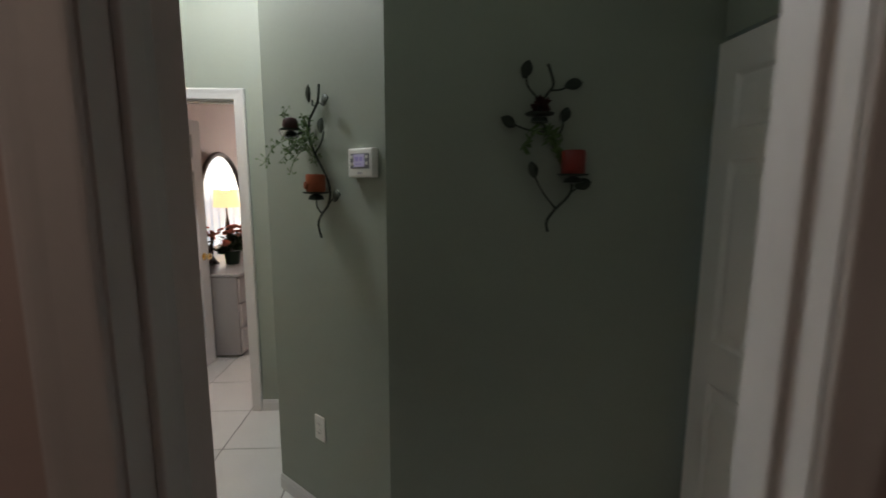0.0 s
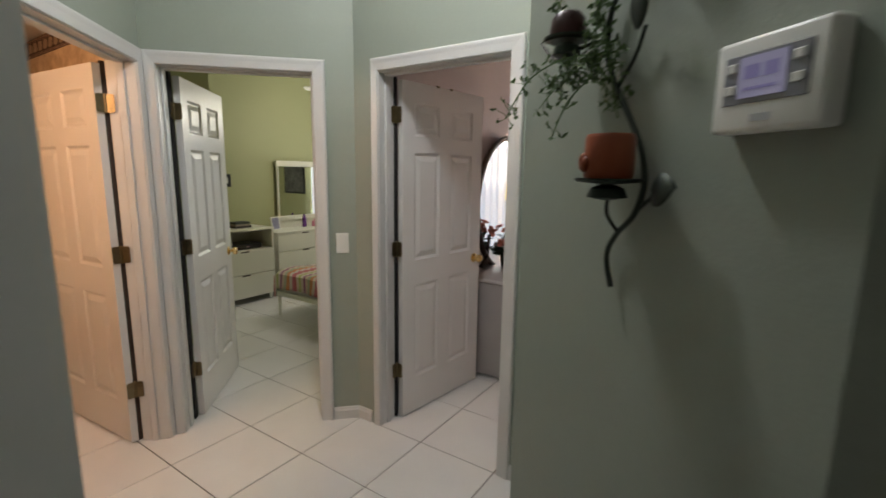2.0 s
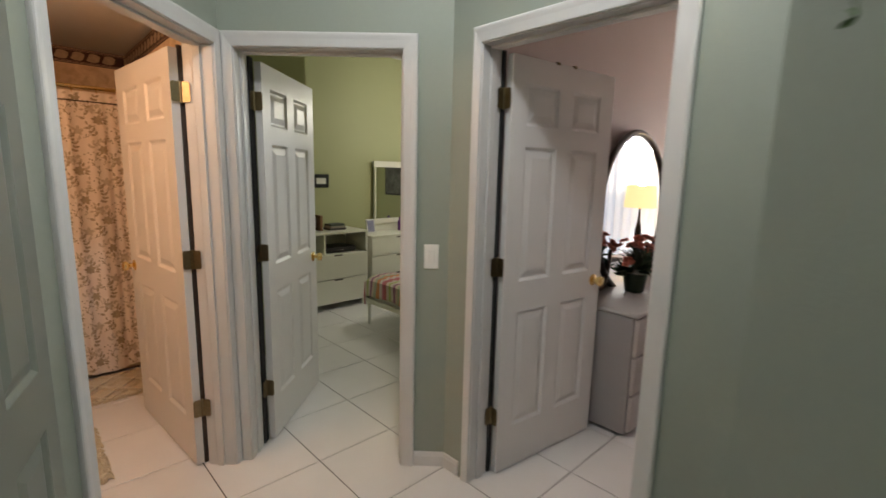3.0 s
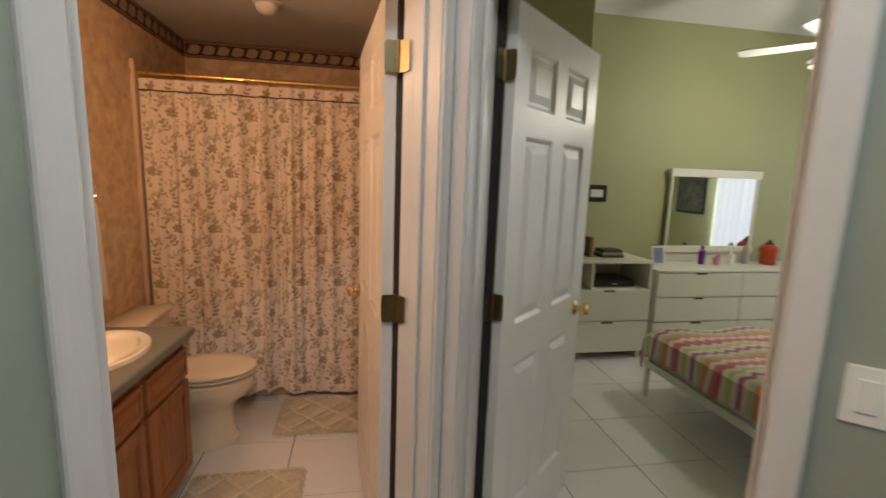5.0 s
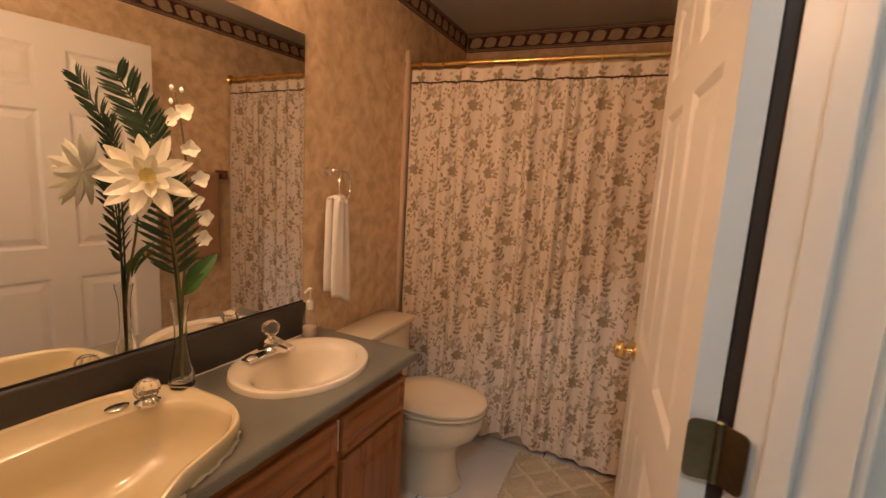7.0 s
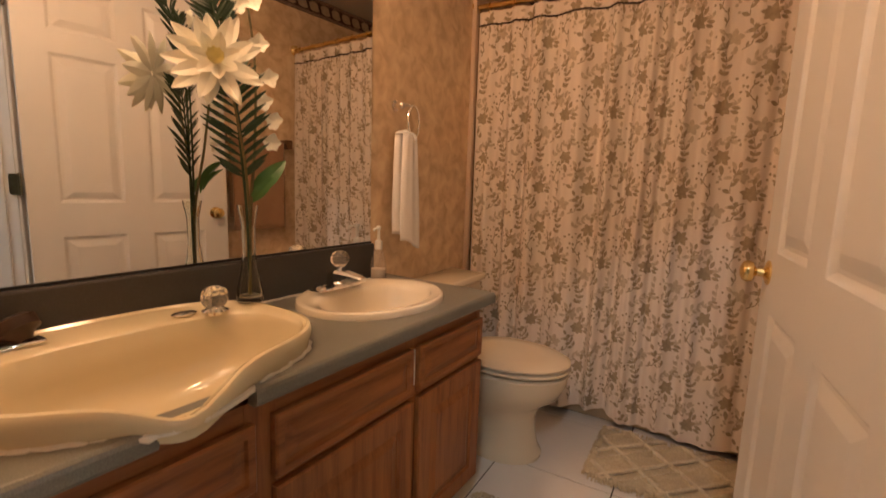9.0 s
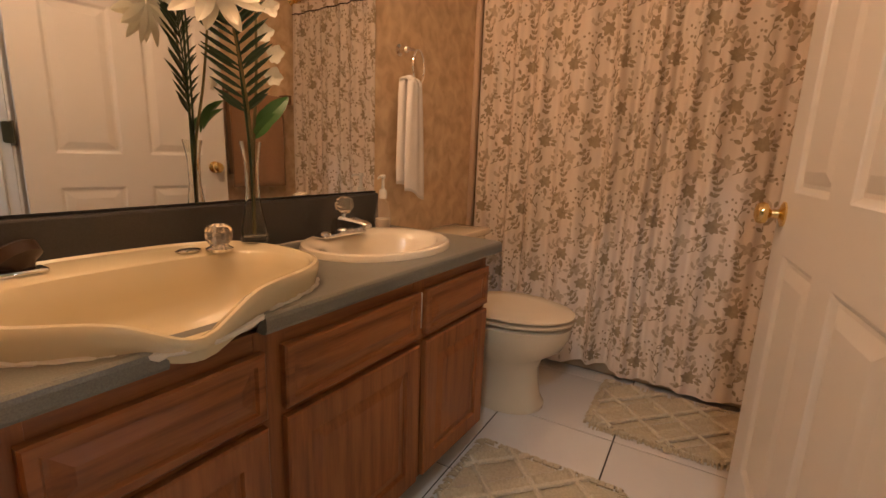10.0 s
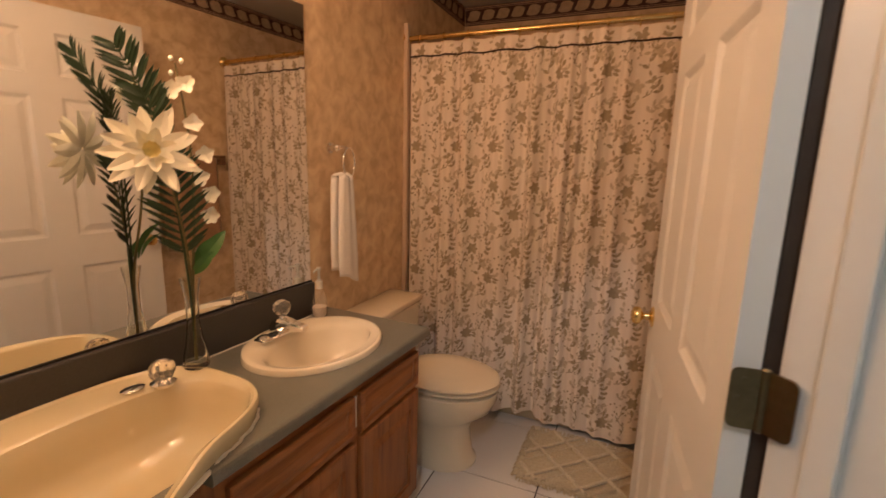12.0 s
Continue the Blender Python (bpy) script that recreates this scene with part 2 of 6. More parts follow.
def panel_door(name, hinge, angle, width, label, side=1, height=1.985, paint=None):
    """A six-panel door: local x from the hinge to the free edge at the angle (degrees); its body lies on the side +y or -y; knobs on both faces."""
    root = thing(name, label, "door", pose(hinge[0], hinge[1], 0, 0, 0, angle), kind="structure")
    t = 0.035
    y0, y1 = (0.0, t) if side > 0 else (-t, 0.0)
    st, mid = 0.108 * width / 0.76, 0.10 * width / 0.76
    pw = (width - 2 * st - mid) / 2
    xs = [PIN, st, st + pw, st + pw + mid, width - st, width]
    zs = [0.012, 0.235, 0.825, 0.972, 1.600, 1.690, 1.875, height]
    cells = {(i, k) for i in (1, 3) for k in (1, 3, 5)}
    bm = bmesh.new()
    panel_face(bm, xs, zs, cells, y0, -1)
    panel_face(bm, xs, zs, cells, y1, 1)
    for xa in (PIN, width):
        bm.faces.new([bm.verts.new(q) for q in ((xa, y0, zs[0]), (xa, y1, zs[0]), (xa, y1, height), (xa, y0, height))])
    for z in (zs[0], height):
        bm.faces.new([bm.verts.new((a, b, z)) for a, b in ((PIN, y0), (width, y0), (width, y1), (PIN, y1))])
    bmesh.ops.remove_doubles(bm, verts=bm.verts, dist=0.0001)
    part("door_slab", bm, paint or DOORWHITE, root)
    kz = 0.915
    prof = [(0.031, 0), (0.031, 0.004), (0.024, 0.007), (0.011, 0.012), (0.010, 0.026), (0.016, 0.031), (0.025, 0.036), (0.0275, 0.046), (0.024, 0.056), (0.012, 0.061), (0.001, 0.062)]
    for s, y in ((90, y0), (-90, y1)):
        bm = bmesh.new()
        lathe(bm, prof, seg=20, m=pose(width - 0.062, y, kz, s))
        part("door_knob", bm, BRASS, root, "round polished brass knob", smooth=True)
    bm = bmesh.new()
    box(bm, width - 0.0005, width + 0.002, y0 + 0.006, y1 - 0.006, kz - 0.028, kz + 0.028)
    part("latch_plate", bm, BRASS, root)
    return root


def hinges_on(root, x, y, leaf_a, leaf_b, zs=(1.80, 1.05, 0.31)):
    """Butt hinges standing in the world at (x, y); leaf angles in degrees in plan."""
    for z in zs:
        bm = bmesh.new()
        m = Matrix.Translation((x, y, z))
        lathe(bm, [(0.004, -0.047), (0.0065, -0.044), (0.0065, 0.044), (0.004, 0.047)], seg=12, m=m)
        for a in (leaf_a, leaf_b):
            hm = m @ pose(0, 0, 0, 0, 0, a)
            edge = [(0.003, -0.044)] + [(0.031 + 0.010 * math.sin(q), -0.034 - 0.010 * math.cos(q)) for q in (0, 0.52, 1.05, 1.57)] + [(0.031 + 0.010 * math.cos(q), 0.034 + 0.010 * math.sin(q)) for q in (0, 0.52, 1.05, 1.57)] + [(0.003, 0.044)]
            near = [bm.verts.new(hm @ Vector((u, -0.0012, w))) for u, w in edge]
            far = [bm.verts.new(hm @ Vector((u, 0.0012, w))) for u, w in edge]
            bm.faces.new(near), bm.faces.new(far)
            for q in range(len(edge)):
                bm.faces.new((near[q], near[(q + 1) % len(edge)], far[(q + 1) % len(edge)], far[q]))
            for w in (-0.028, 0.0, 0.028):
                lathe(bm, [(0.0042, -0.0024), (0.0042, 0.0024)], seg=8, m=hm @ pose(0.024 if w else 0.030, 0, w, 90))
        o = part("hinge", bm, OLDBRASS, root, "dull brass butt hinge", True)
        o.matrix_parent_inverse = root.matrix_world.inverted()


# ---- large structure ----
R2 = math.sqrt(0.5)
SA, TB = -0.425, 5.005                      # hall faces of the two diagonal walls: x + y and y - x
TH = 0.125


def on_a(u):
    return (SA / 2 - u * R2, SA / 2 + u * R2)


def on_b(v):
    return (-TB / 2 + v * R2, TB / 2 + v * R2)


POST = ((SA - TB) / 2, (SA + TB) / 2)
BC = (3.03 - TB, 3.03)
u_a0 = 1.48
A_OPEN, B_OPEN, C_OPEN = (2.655, 3.482), (-0.232, 0.523), (-1.797, -1.036)
v_b0 = SA * R2

wall("wall_bathroom_door", on_a(u_a0), POST, TH, 0, 3.1, SAGE, PAPER, [(A_OPEN[0] - u_a0 - 0.018, A_OPEN[1] - u_a0 + 0.018, 0, HEAD + 0.018)], "sage green painted plaster wall", 0, TH)
wall("wall_bedroom_door", POST, BC, TH, 0, 3.1, SAGE, GREEN, [(B_OPEN[0] - v_b0 - 0.018, B_OPEN[1] - v_b0 + 0.018, 0, HEAD + 0.018)], "sage green painted plaster wall", TH, 0.052)
wall("wall_second_room_door", BC, (-0.603, 3.03), 0.12, 0, 3.1, SAGE, MAUVE, [(C_OPEN[0] - BC[0] - 0.018, C_OPEN[1] - BC[0] + 0.018, 0, HEAD + 0.018)], "sage green painted plaster wall", 0.052, 0)
wall("wall_hall_return", (-0.603, 3.03), (-0.605, 2.241), 0.12, 0, 3.1, SAGE, SAGE, (), "sage green painted plaster wall", 0, -0.05)
wall("wall_hall_chamfer", (-0.605, 2.241), (-0.028, 1.715), 0.10, 0, 3.1, SAGE, SAGE, (), "sage green painted plaster wall", -0.05, -0.05)
wall("wall_hall_north", (-0.028, 1.715), (1.136, 1.715), 0.12, 0, 3.1, SAGE, SAGE, (), "sage green painted plaster wall in shade", -0.05, 0.12)
wall("wall_hall_east", (1.136, 1.715), (1.136, 0.66), 0.12, 0, 3.1, SAGE, SAGE, [(0.012, 0.80, 0, HEAD + 0.01)], "sage green painted plaster wall", 0.0, 0.1)
wall("wall_start_room", (1.136, 0.66), (-1.25, 0.66), 0.11, 0, 3.1, SAGE, MAUVE, [(1.136 - 0.530, 1.136 + 0.221, 0, HEAD + 0.018)], "painted plaster wall round the first doorway")
wall("wall_hall_west", (-1.25, 0.66), (-1.25, 1.36), 0.09, 0, 3.1, SAGE, SAGE, (), "sage green painted plaster wall")
wall("wall_hall_closet", (-1.25, 1.36), (-2.008, 1.582), 0.09, 0, 3.1, SAGE, SAGE, (), "sage green painted plaster wall beside a closet door")
# the vanity's wall runs a little askew and straightens at the mirror's end
BEND, ASKEW = (-3.48, 0.80), radians(-2.9)
VAN = Matrix.Translation((*BEND, 0)) @ Matrix.Rotation(ASKEW, 4, "Z") @ Matrix.Translation((-BEND[0], -BEND[1], 0))


def along_vanity(x, y=0.80):
    q = VAN @ Vector((x, y, 0))
    return (q.x, q.y)


wall("wall_bathroom_vanity", along_vanity(-1.30), BEND, 0.10, 0, 2.8, PAPER, PAPER, (), "tan sponged wallpaper behind the vanity", 0, 0.003)
wall("wall_bathroom_toilet", BEND, (-5.1, 0.80), 0.10, 0, 2.8, PAPER, PAPER, (), "tan sponged wallpaper behind the toilet")
wall("wall_bathroom_far", (-5.1, 0.70), (-5.1, 2.40), 0.10, 0, 2.8, PAPER, PAPER, (), "tan sponged wallpaper over the bathtub")
wall("wall_bathroom_bedroom", (-5.1, 2.345), (-2.945, 2.345), 0.075, 0, 3.6, PAPER, GREEN, (), "partition, tan wallpaper on one side and green paint on the other")
wall("wall_bedroom_west", (-5.1, 2.35), (-5.1, 6.95), 0.10, 0, 3.6, GREEN, GREEN, (), "olive green painted bedroom wall")
wall("wall_bedroom_closet_side", (-4.05, 3.34), (-5.1, 3.34), 0.10, 0, 3.6, GREEN, GREEN, (), "olive green painted bedroom wall")
wall("wall_bedroom_closet_front", (-3.95, 2.40), (-3.95, 3.34), 0.10, 0, 3.6, GREEN, GREEN, (), "olive green painted bedroom wall")
wall("wall_bedroom_north", (-5.1, 6.9), (-1.95, 6.9), 0.12, 0, 3.6, GREEN, WHITE, [(0.35, 1.95, 0.65, 2.05)], "olive green painted bedroom wall with a window")
wall("wall_between_rooms", (-2.0, 6.9), (-2.0, 3.08), 0.10, 0, 3.6, GREEN, MAUVE, (), "partition, green on one side and mauve on the other")
wall("wall_second_room_north", (-1.9, 6.9), (1.2, 6.9), 0.12, 0, 3.1, MAUVE, WHITE, [(0.45, 1.65, 0.55, 2.10)], "mauve painted wall with a window")
wall("wall_second_room_east", (1.2, 6.9), (1.2, 3.10), 0.10, 0, 3.1, MAUVE, MAUVE, (), "mauve painted wall")
wall("wall_second_room_south", (-0.603, 3.03), (1.3, 3.03), 0.12, 0, 3.1, SAGE, MAUVE, (), "mauve painted wall")
wall("wall_start_west", (-1.2, -1.7), (-1.2, 0.60), 0.10, 0, 2.6, MAUVE, MAUVE, (), "painted wall of the first room")
wall("wall_start_south", (1.2, -1.6), (-1.3, -1.6), 0.10, 0, 2.6, MAUVE, MAUVE, (), "painted wall of the first room")
wall("wall_start_east", (1.14, 0.60), (1.14, -1.7), 0.10, 0, 2.6, MAUVE, MAUVE, (), "painted wall of the first room")


def slab(name, corners, thick, material, label, category="ceiling"):
    bm = bmesh.new()
    lo = [bm.verts.new(c) for c in corners]
    hi = [bm.verts.new((c[0], c[1], c[2] + thick)) for c in corners]
    bm.faces.new(lo), bm.faces.new(hi)
    for k in range(4):
        bm.faces.new((lo[k], lo[(k + 1) % 4], hi[(k + 1) % 4], hi[k]))
    return tagged(make(name, bm, material), label, category, kind="structure")


slab("ceiling_hall", [(-2.95, 0.5, 3.05), (1.3, 0.5, 3.05), (1.3, 3.12, 3.05), (-2.95, 3.12, 3.05)], 0.1, CEIL, "white textured hall ceiling")
# the bathroom's ceiling stops at the diagonal wall
slab("ceiling_bathroom", [(-5.15, 0.75, 2.365), (-1.36, 0.75, 2.365), (-2.90, 2.29, 2.365), (-5.15, 2.375, 2.365)], 0.1, CEIL, "off-white textured bathroom ceiling")
slab("ceiling_bedroom", [(-5.15, 2.3, 2.83), (-1.9, 2.3, 3.45), (-1.9, 7.0, 3.45), (-5.15, 7.0, 2.83)], 0.1, CEIL, "white sloping bedroom ceiling")
slab("ceiling_second_room", [(-1.95, 3.1, 2.95), (1.3, 3.1, 2.95), (1.3, 7.0, 2.95), (-1.95, 7.0, 2.95)], 0.1, CEIL, "white ceiling")
slab("ceiling_start_room", [(-1.3, -1.7, 2.5), (1.25, -1.7, 2.5), (1.25, 0.58, 2.5), (-1.3, 0.58, 2.5)], 0.1, CEIL, "white ceiling")

# black of the strips that imitate shade beside the hinges
GAPSHADE = mat("black_gap_shade", (0.012, 0.011, 0.010), 0.8, grain=0.2)
FA = frame_of(on_a(0), POST)
FB = frame_of(on_b(0), BC)
FC = frame_of((0, 3.03), (1, 3.03))
FS = frame_of((0, 0.66), (-1, 0.66))
frame_a = door_frame("door_frame_1", FA, *A_OPEN, TH, wide_l=0.80, wide_r=0.60, stop_l=0.028)
frame_b = door_frame("door_frame_2", FB, *B_OPEN, TH, wide_l=0.74)
frame_c = door_frame("door_frame_3", FC, *C_OPEN, 0.12, wide_l=0.62)
# added black strips put the shade into the gap on the hinge side
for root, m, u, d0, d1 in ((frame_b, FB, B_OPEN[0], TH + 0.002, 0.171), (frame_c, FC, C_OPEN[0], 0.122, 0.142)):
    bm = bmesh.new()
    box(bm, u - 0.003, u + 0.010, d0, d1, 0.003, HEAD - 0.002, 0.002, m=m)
    part("door_seal", bm, GAPSHADE, root, "black strip standing in for shade in the hinge gap")
# added dark brown strip for the shaded hinge gap of the bathroom door
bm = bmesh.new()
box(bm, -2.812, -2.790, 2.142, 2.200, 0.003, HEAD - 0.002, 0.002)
part("door_seal", bm, DARKGAP, frame_a, "dark brown strip added to darken the hinge gap as shade")
door_frame("door_frame_4", FS, -0.512, 0.203, 0.11)

da = panel_door("door_1", (-2.772, 2.140), 184.9, 0.832, "white six-panel door, open, with brass knob", 1)
hinges_on(da, -2.772, 2.143, 274.9, 45)
db = panel_door("door_2", (-2.770, 2.460), 132.5, 0.72, "white six-panel door, open into the green bedroom", -1)
hinges_on(db, -2.772, 2.462, 132.5 - 90, 180 + 135)
dc = panel_door("door_3", (-1.782, 3.160), 82.4, 0.745, "white six-panel door, open, with hook screws on top", -1)
hinges_on(dc, -1.784, 3.160, 82 - 90, -90)
dd = panel_door("door_4", (-0.214, 0.672), 123.5, 0.700, "white six-panel door, open, with brass knob", -1)
dg = panel_door("door_5", (-1.993, 1.557), -16.3, 0.70, "grey-green six-panel closet door, closed, with brass knob", 1, paint=GREYDOOR)
df = panel_door("door_6", (1.140, 1.700), -90.0, 0.76, "white six-panel closet door, closed, with brass hinges", -1)
hinges_on(df, 1.133, 1.698, -90, 90, (1.78, 1.02, 0.31))


def baseboard(m, u0, u1, height=0.075):
    bm = bmesh.new()
    prof = [(0, 0), (0.011, 0), (0.011, height * 0.72), (0.008, height * 0.80), (0.006, height * 0.95), (0.002, height), (0, height)]
    rows = [[bm.verts.new(m @ Vector((u, -h, z))) for h, z in prof] for u in (u0, u1)]
    k = len(prof)
    for i in range(k):
        bm.faces.new((rows[0][i], rows[0][(i + 1) % k], rows[1][(i + 1) % k], rows[1][i]))
    bm.faces.new(rows[0]), bm.faces.new(rows[1])
    tagged(make("baseboard", bm, WHITE), "white painted wooden baseboard", "baseboard", kind="structure")


FD = frame_of((-0.605, 2.241), (-0.028, 1.715))
FE = frame_of((0, 1.715), (1, 1.715))
baseboard(FA, 2.540, A_OPEN[0] - 0.071)
baseboard(FB, B_OPEN[1] + 0.071, 0.744)
baseboard(FC, BC[0] + 0.004, C_OPEN[0] - 0.071)
baseboard(FC, C_OPEN[1] + 0.071, -0.605)
baseboard(FD, 0.0, 0.78)
baseboard(FE, -0.026, 1.134)

# ---- materials of the things ----
def wood(name, dark, light, scale=14.0, rough=0.38, axis="Z"):
    m = mat(name, light, rough, bump=0.12, bump_scale=70)
    n, l, p = nodes_of(m)
    co = n.new("ShaderNodeTexCoord")
    mp = n.new("ShaderNodeMapping")
    mp.inputs["Scale"].default_value = {"Z": (1, 1, 0.07), "X": (0.07, 1, 1), "Y": (1, 0.07, 1)}[axis]
    l.new(co.outputs["Object"], mp.inputs[0])
    a = n.new("ShaderNodeTexNoise")
    a.inputs["Scale"].default_value, a.inputs["Detail"].default_value, a.inputs["Distortion"].default_value = scale * 3, 5, 0.25
    b = n.new("ShaderNodeTexNoise")
    b.inputs["Scale"].default_value, b.inputs["Detail"].default_value = scale * 14, 3
    l.new(mp.outputs[0], a.inputs["Vector"]), l.new(mp.outputs[0], b.inputs["Vector"])
    k = n.new("ShaderNodeMath")
    k.operation = "MULTIPLY_ADD"
    k.inputs[1].default_value = 0.35
    l.new(b.outputs[0], k.inputs[0]), l.new(a.outputs[0], k.inputs[2])
    r = ramp(m, ((0.40, dark), (0.72, light), (0.85, tuple(min(1, c * 1.15) for c in light))))
    l.new(k.outputs[0], r.inputs[0])
    l.new(r.outputs[0], p.inputs["Base Color"])
    return m


OAK = wood("honey_oak", (0.150, 0.046, 0.012), (0.285, 0.106, 0.032))
OAKX = wood("honey_oak_across", (0.150, 0.046, 0.012), (0.285, 0.106, 0.032), axis="X")
BROWNFRAME = wood("brown_stained_wood", (0.10, 0.045, 0.02), (0.20, 0.10, 0.05), axis="X")
LAMINATE = mat("grey_green_speckled_laminate", (0.182, 0.178, 0.152), 0.32, grain=0.45, grain_scale=420, blotch=0.15, blotch_scale=6)
SPLASH = mat("charcoal_laminate", (0.055, 0.052, 0.050), 0.35, grain=0.35, grain_scale=380)
CAULK = mat("white_caulk", (0.72, 0.68, 0.60), 0.7, grain=0.12, grain_scale=60, bump=0.6, bump_scale=90)
TOWEL = mat("white_terry", (0.86, 0.83, 0.80), 0.95, bump=0.35, bump_scale=420, grain=0.05, grain_scale=150, sheen=0.3)
TANTOWEL = mat("tan_terry", (0.38, 0.22, 0.12), 0.95, bump=0.8, bump_scale=380, grain=0.1, sheen=0.3)
RUGM = mat("beige_chenille", (0.53, 0.455, 0.32), 0.98, grain=0.28, grain_scale=110, bump=1.0, bump_scale=160, sheen=0.3)
ROPE = mat("pale_chenille_rope", (0.63, 0.56, 0.43), 0.98, grain=0.3, grain_scale=140, bump=1.0, bump_scale=180)
ACRYLIC = mat("clear_acrylic", (0.98, 0.93, 0.86), 0.05, trans=0.92, ior=1.49)
PALM = mat("dark_palm_leaf", (0.025, 0.055, 0.022), 0.42, grain=0.3, grain_scale=30)
LEAF = mat("green_leaf", (0.06, 0.17, 0.04), 0.4, grain=0.25, grain_scale=25)
FERN = mat("small_green_leaves", (0.085, 0.15, 0.045), 0.55, grain=0.3, grain_scale=40)
PETAL = mat("cream_white_petal", (0.88, 0.86, 0.73), 0.55, grain=0.06, grain_scale=40, sheen=0.2)
YELLOW = mat("pale_yellow_petal", (0.78, 0.70, 0.34), 0.6, grain=0.1, grain_scale=60)
STEM = mat("brown_green_stem", (0.16, 0.13, 0.05), 0.6, grain=0.25, grain_scale=60)
WAX = mat("rust_orange_wax", (0.27, 0.058, 0.018), 0.42, grain=0.18, grain_scale=30, blotch=0.25, blotch_scale=14)
PLUM = mat("dark_plum_wax", (0.045, 0.010, 0.010), 0.35, grain=0.3, grain_scale=50)
REDWAX = mat("red_wax", (0.20, 0.014, 0.010), 0.3, grain=0.15, grain_scale=40)
LCD = mat("lilac_lcd", (0.42, 0.40, 0.52), 0.15, grain=0.04, emit=(0.45, 0.42, 0.75), strength=0.12)
DARKINK = mat("dark_print", (0.05, 0.05, 0.06), 0.5)
BLACK = mat("black_plastic", (0.012, 0.012, 0.013), 0.3)
FURN = mat("ivory_lacquer", (0.70, 0.68, 0.58), 0.35, blotch=0.03)
GREYFURN = mat("warm_grey_lacquer", (0.34, 0.31, 0.30), 0.4, blotch=0.05)
BRONZE = mat("dark_bronze_frame", (0.05, 0.028, 0.018), 0.4, 0.2, grain=0.2)
# the cloth's emission stands in for daylight coming through it
SHEER = mat("self_lit_sheer_curtain", (0.85, 0.87, 0.92), 0.9, grain=0.06, grain_scale=30, trans=0.0, emit=(0.80, 0.87, 1.0), strength=0.55)
SHADE = mat("lit_lamp_shade", (0.85, 0.68, 0.42), 0.9, emit=(1.0, 0.72, 0.34), strength=1.3)
BULB = mat("lit_frosted_glass", (0.95, 0.93, 0.86), 0.4, emit=(1.0, 0.94, 0.78), strength=2.5)
DIFFUSER = mat("lit_acrylic_diffuser", (0.95, 0.90, 0.80), 0.4, emit=(1.0, 0.78, 0.52), strength=6.0)
CLAY = mat("red_orange_ceramic", (0.42, 0.06, 0.02), 0.3, grain=0.12)
PURPLE = mat("purple_glass", (0.12, 0.03, 0.20), 0.2)
PINK = mat("pink_plastic", (0.60, 0.22, 0.30), 0.4)
ROSE = mat("salmon_rose_petal", (0.60, 0.19, 0.13), 0.6, each=0.2, grain=0.15)
STRIP = mat("pale_peach_trim", (0.66, 0.52, 0.40), 0.4, blotch=0.05)
TUBM = mat("almond_enamel", (0.55, 0.44, 0.30), 0.2, blotch=0.04)

# quilt: rows of scalloped colour bands
QUILT = mat("multicoloured_quilt", (0.5, 0.3, 0.3), 0.95, bump=0.7, bump_scale=120, sheen=0.2)
n, l, p = nodes_of(QUILT)
co = n.new("ShaderNodeTexCoord")
sp = n.new("ShaderNodeSeparateXYZ")
l.new(co.outputs["Object"], sp.inputs[0])
wv = n.new("ShaderNodeMath")
wv.operation = "SINE"
k0 = n.new("ShaderNodeMath")
k0.operation = "MULTIPLY"
k0.inputs[1].default_value = 85.0
l.new(sp.outputs["Y"], k0.inputs[0]), l.new(k0.outputs[0], wv.inputs[0])
k1 = n.new("ShaderNodeMath")
k1.operation = "MULTIPLY_ADD"
k1.inputs[1].default_value = 0.012
l.new(wv.outputs[0], k1.inputs[0]), l.new(sp.outputs["X"], k1.inputs[2])
k2 = n.new("ShaderNodeMath")
k2.operation = "MULTIPLY"
k2.inputs[1].default_value = 2.9
l.new(k1.outputs[0], k2.inputs[0])
k3 = n.new("ShaderNodeMath")
k3.operation = "FRACT"
l.new(k2.outputs[0], k3.inputs[0])
r = ramp(QUILT, ((0.0, (0.50, 0.12, 0.13)), (0.10, (0.66, 0.56, 0.46)), (0.20, (0.46, 0.48, 0.18)), (0.30, (0.68, 0.58, 0.52)), (0.40, (0.32, 0.12, 0.22)),
                 (0.50, (0.64, 0.50, 0.40)), (0.60, (0.40, 0.42, 0.30)), (0.70, (0.62, 0.24, 0.10)), (0.82, (0.66, 0.58, 0.52)), (0.92, (0.56, 0.16, 0.22))))
r.color_ramp.interpolation = "CONSTANT"
l.new(k3.outputs[0], r.inputs[0])
l.new(r.outputs[0], p.inputs["Base Color"])

# shower curtain: pale pinkish cloth with taupe sprigs printed on it
CLOTH = mat("pale_curtain_cloth", (0.82, 0.73, 0.65), 0.8, blotch=0.04, blotch_scale=6, bump=0.15, bump_scale=300)
SPRIG = mat("taupe_print", (0.40, 0.325, 0.225), 0.8, grain=0.25, grain_scale=90, blotch=0.25, blotch_scale=40)
PALESPRIG = mat("pale_taupe_print", (0.56, 0.475, 0.37), 0.8, grain=0.2, grain_scale=90, blotch=0.2, blotch_scale=40)


# ---- bathroom ----
CT = 0.748                                   # countertop
FRONT = 1.262                                # face of the vanity


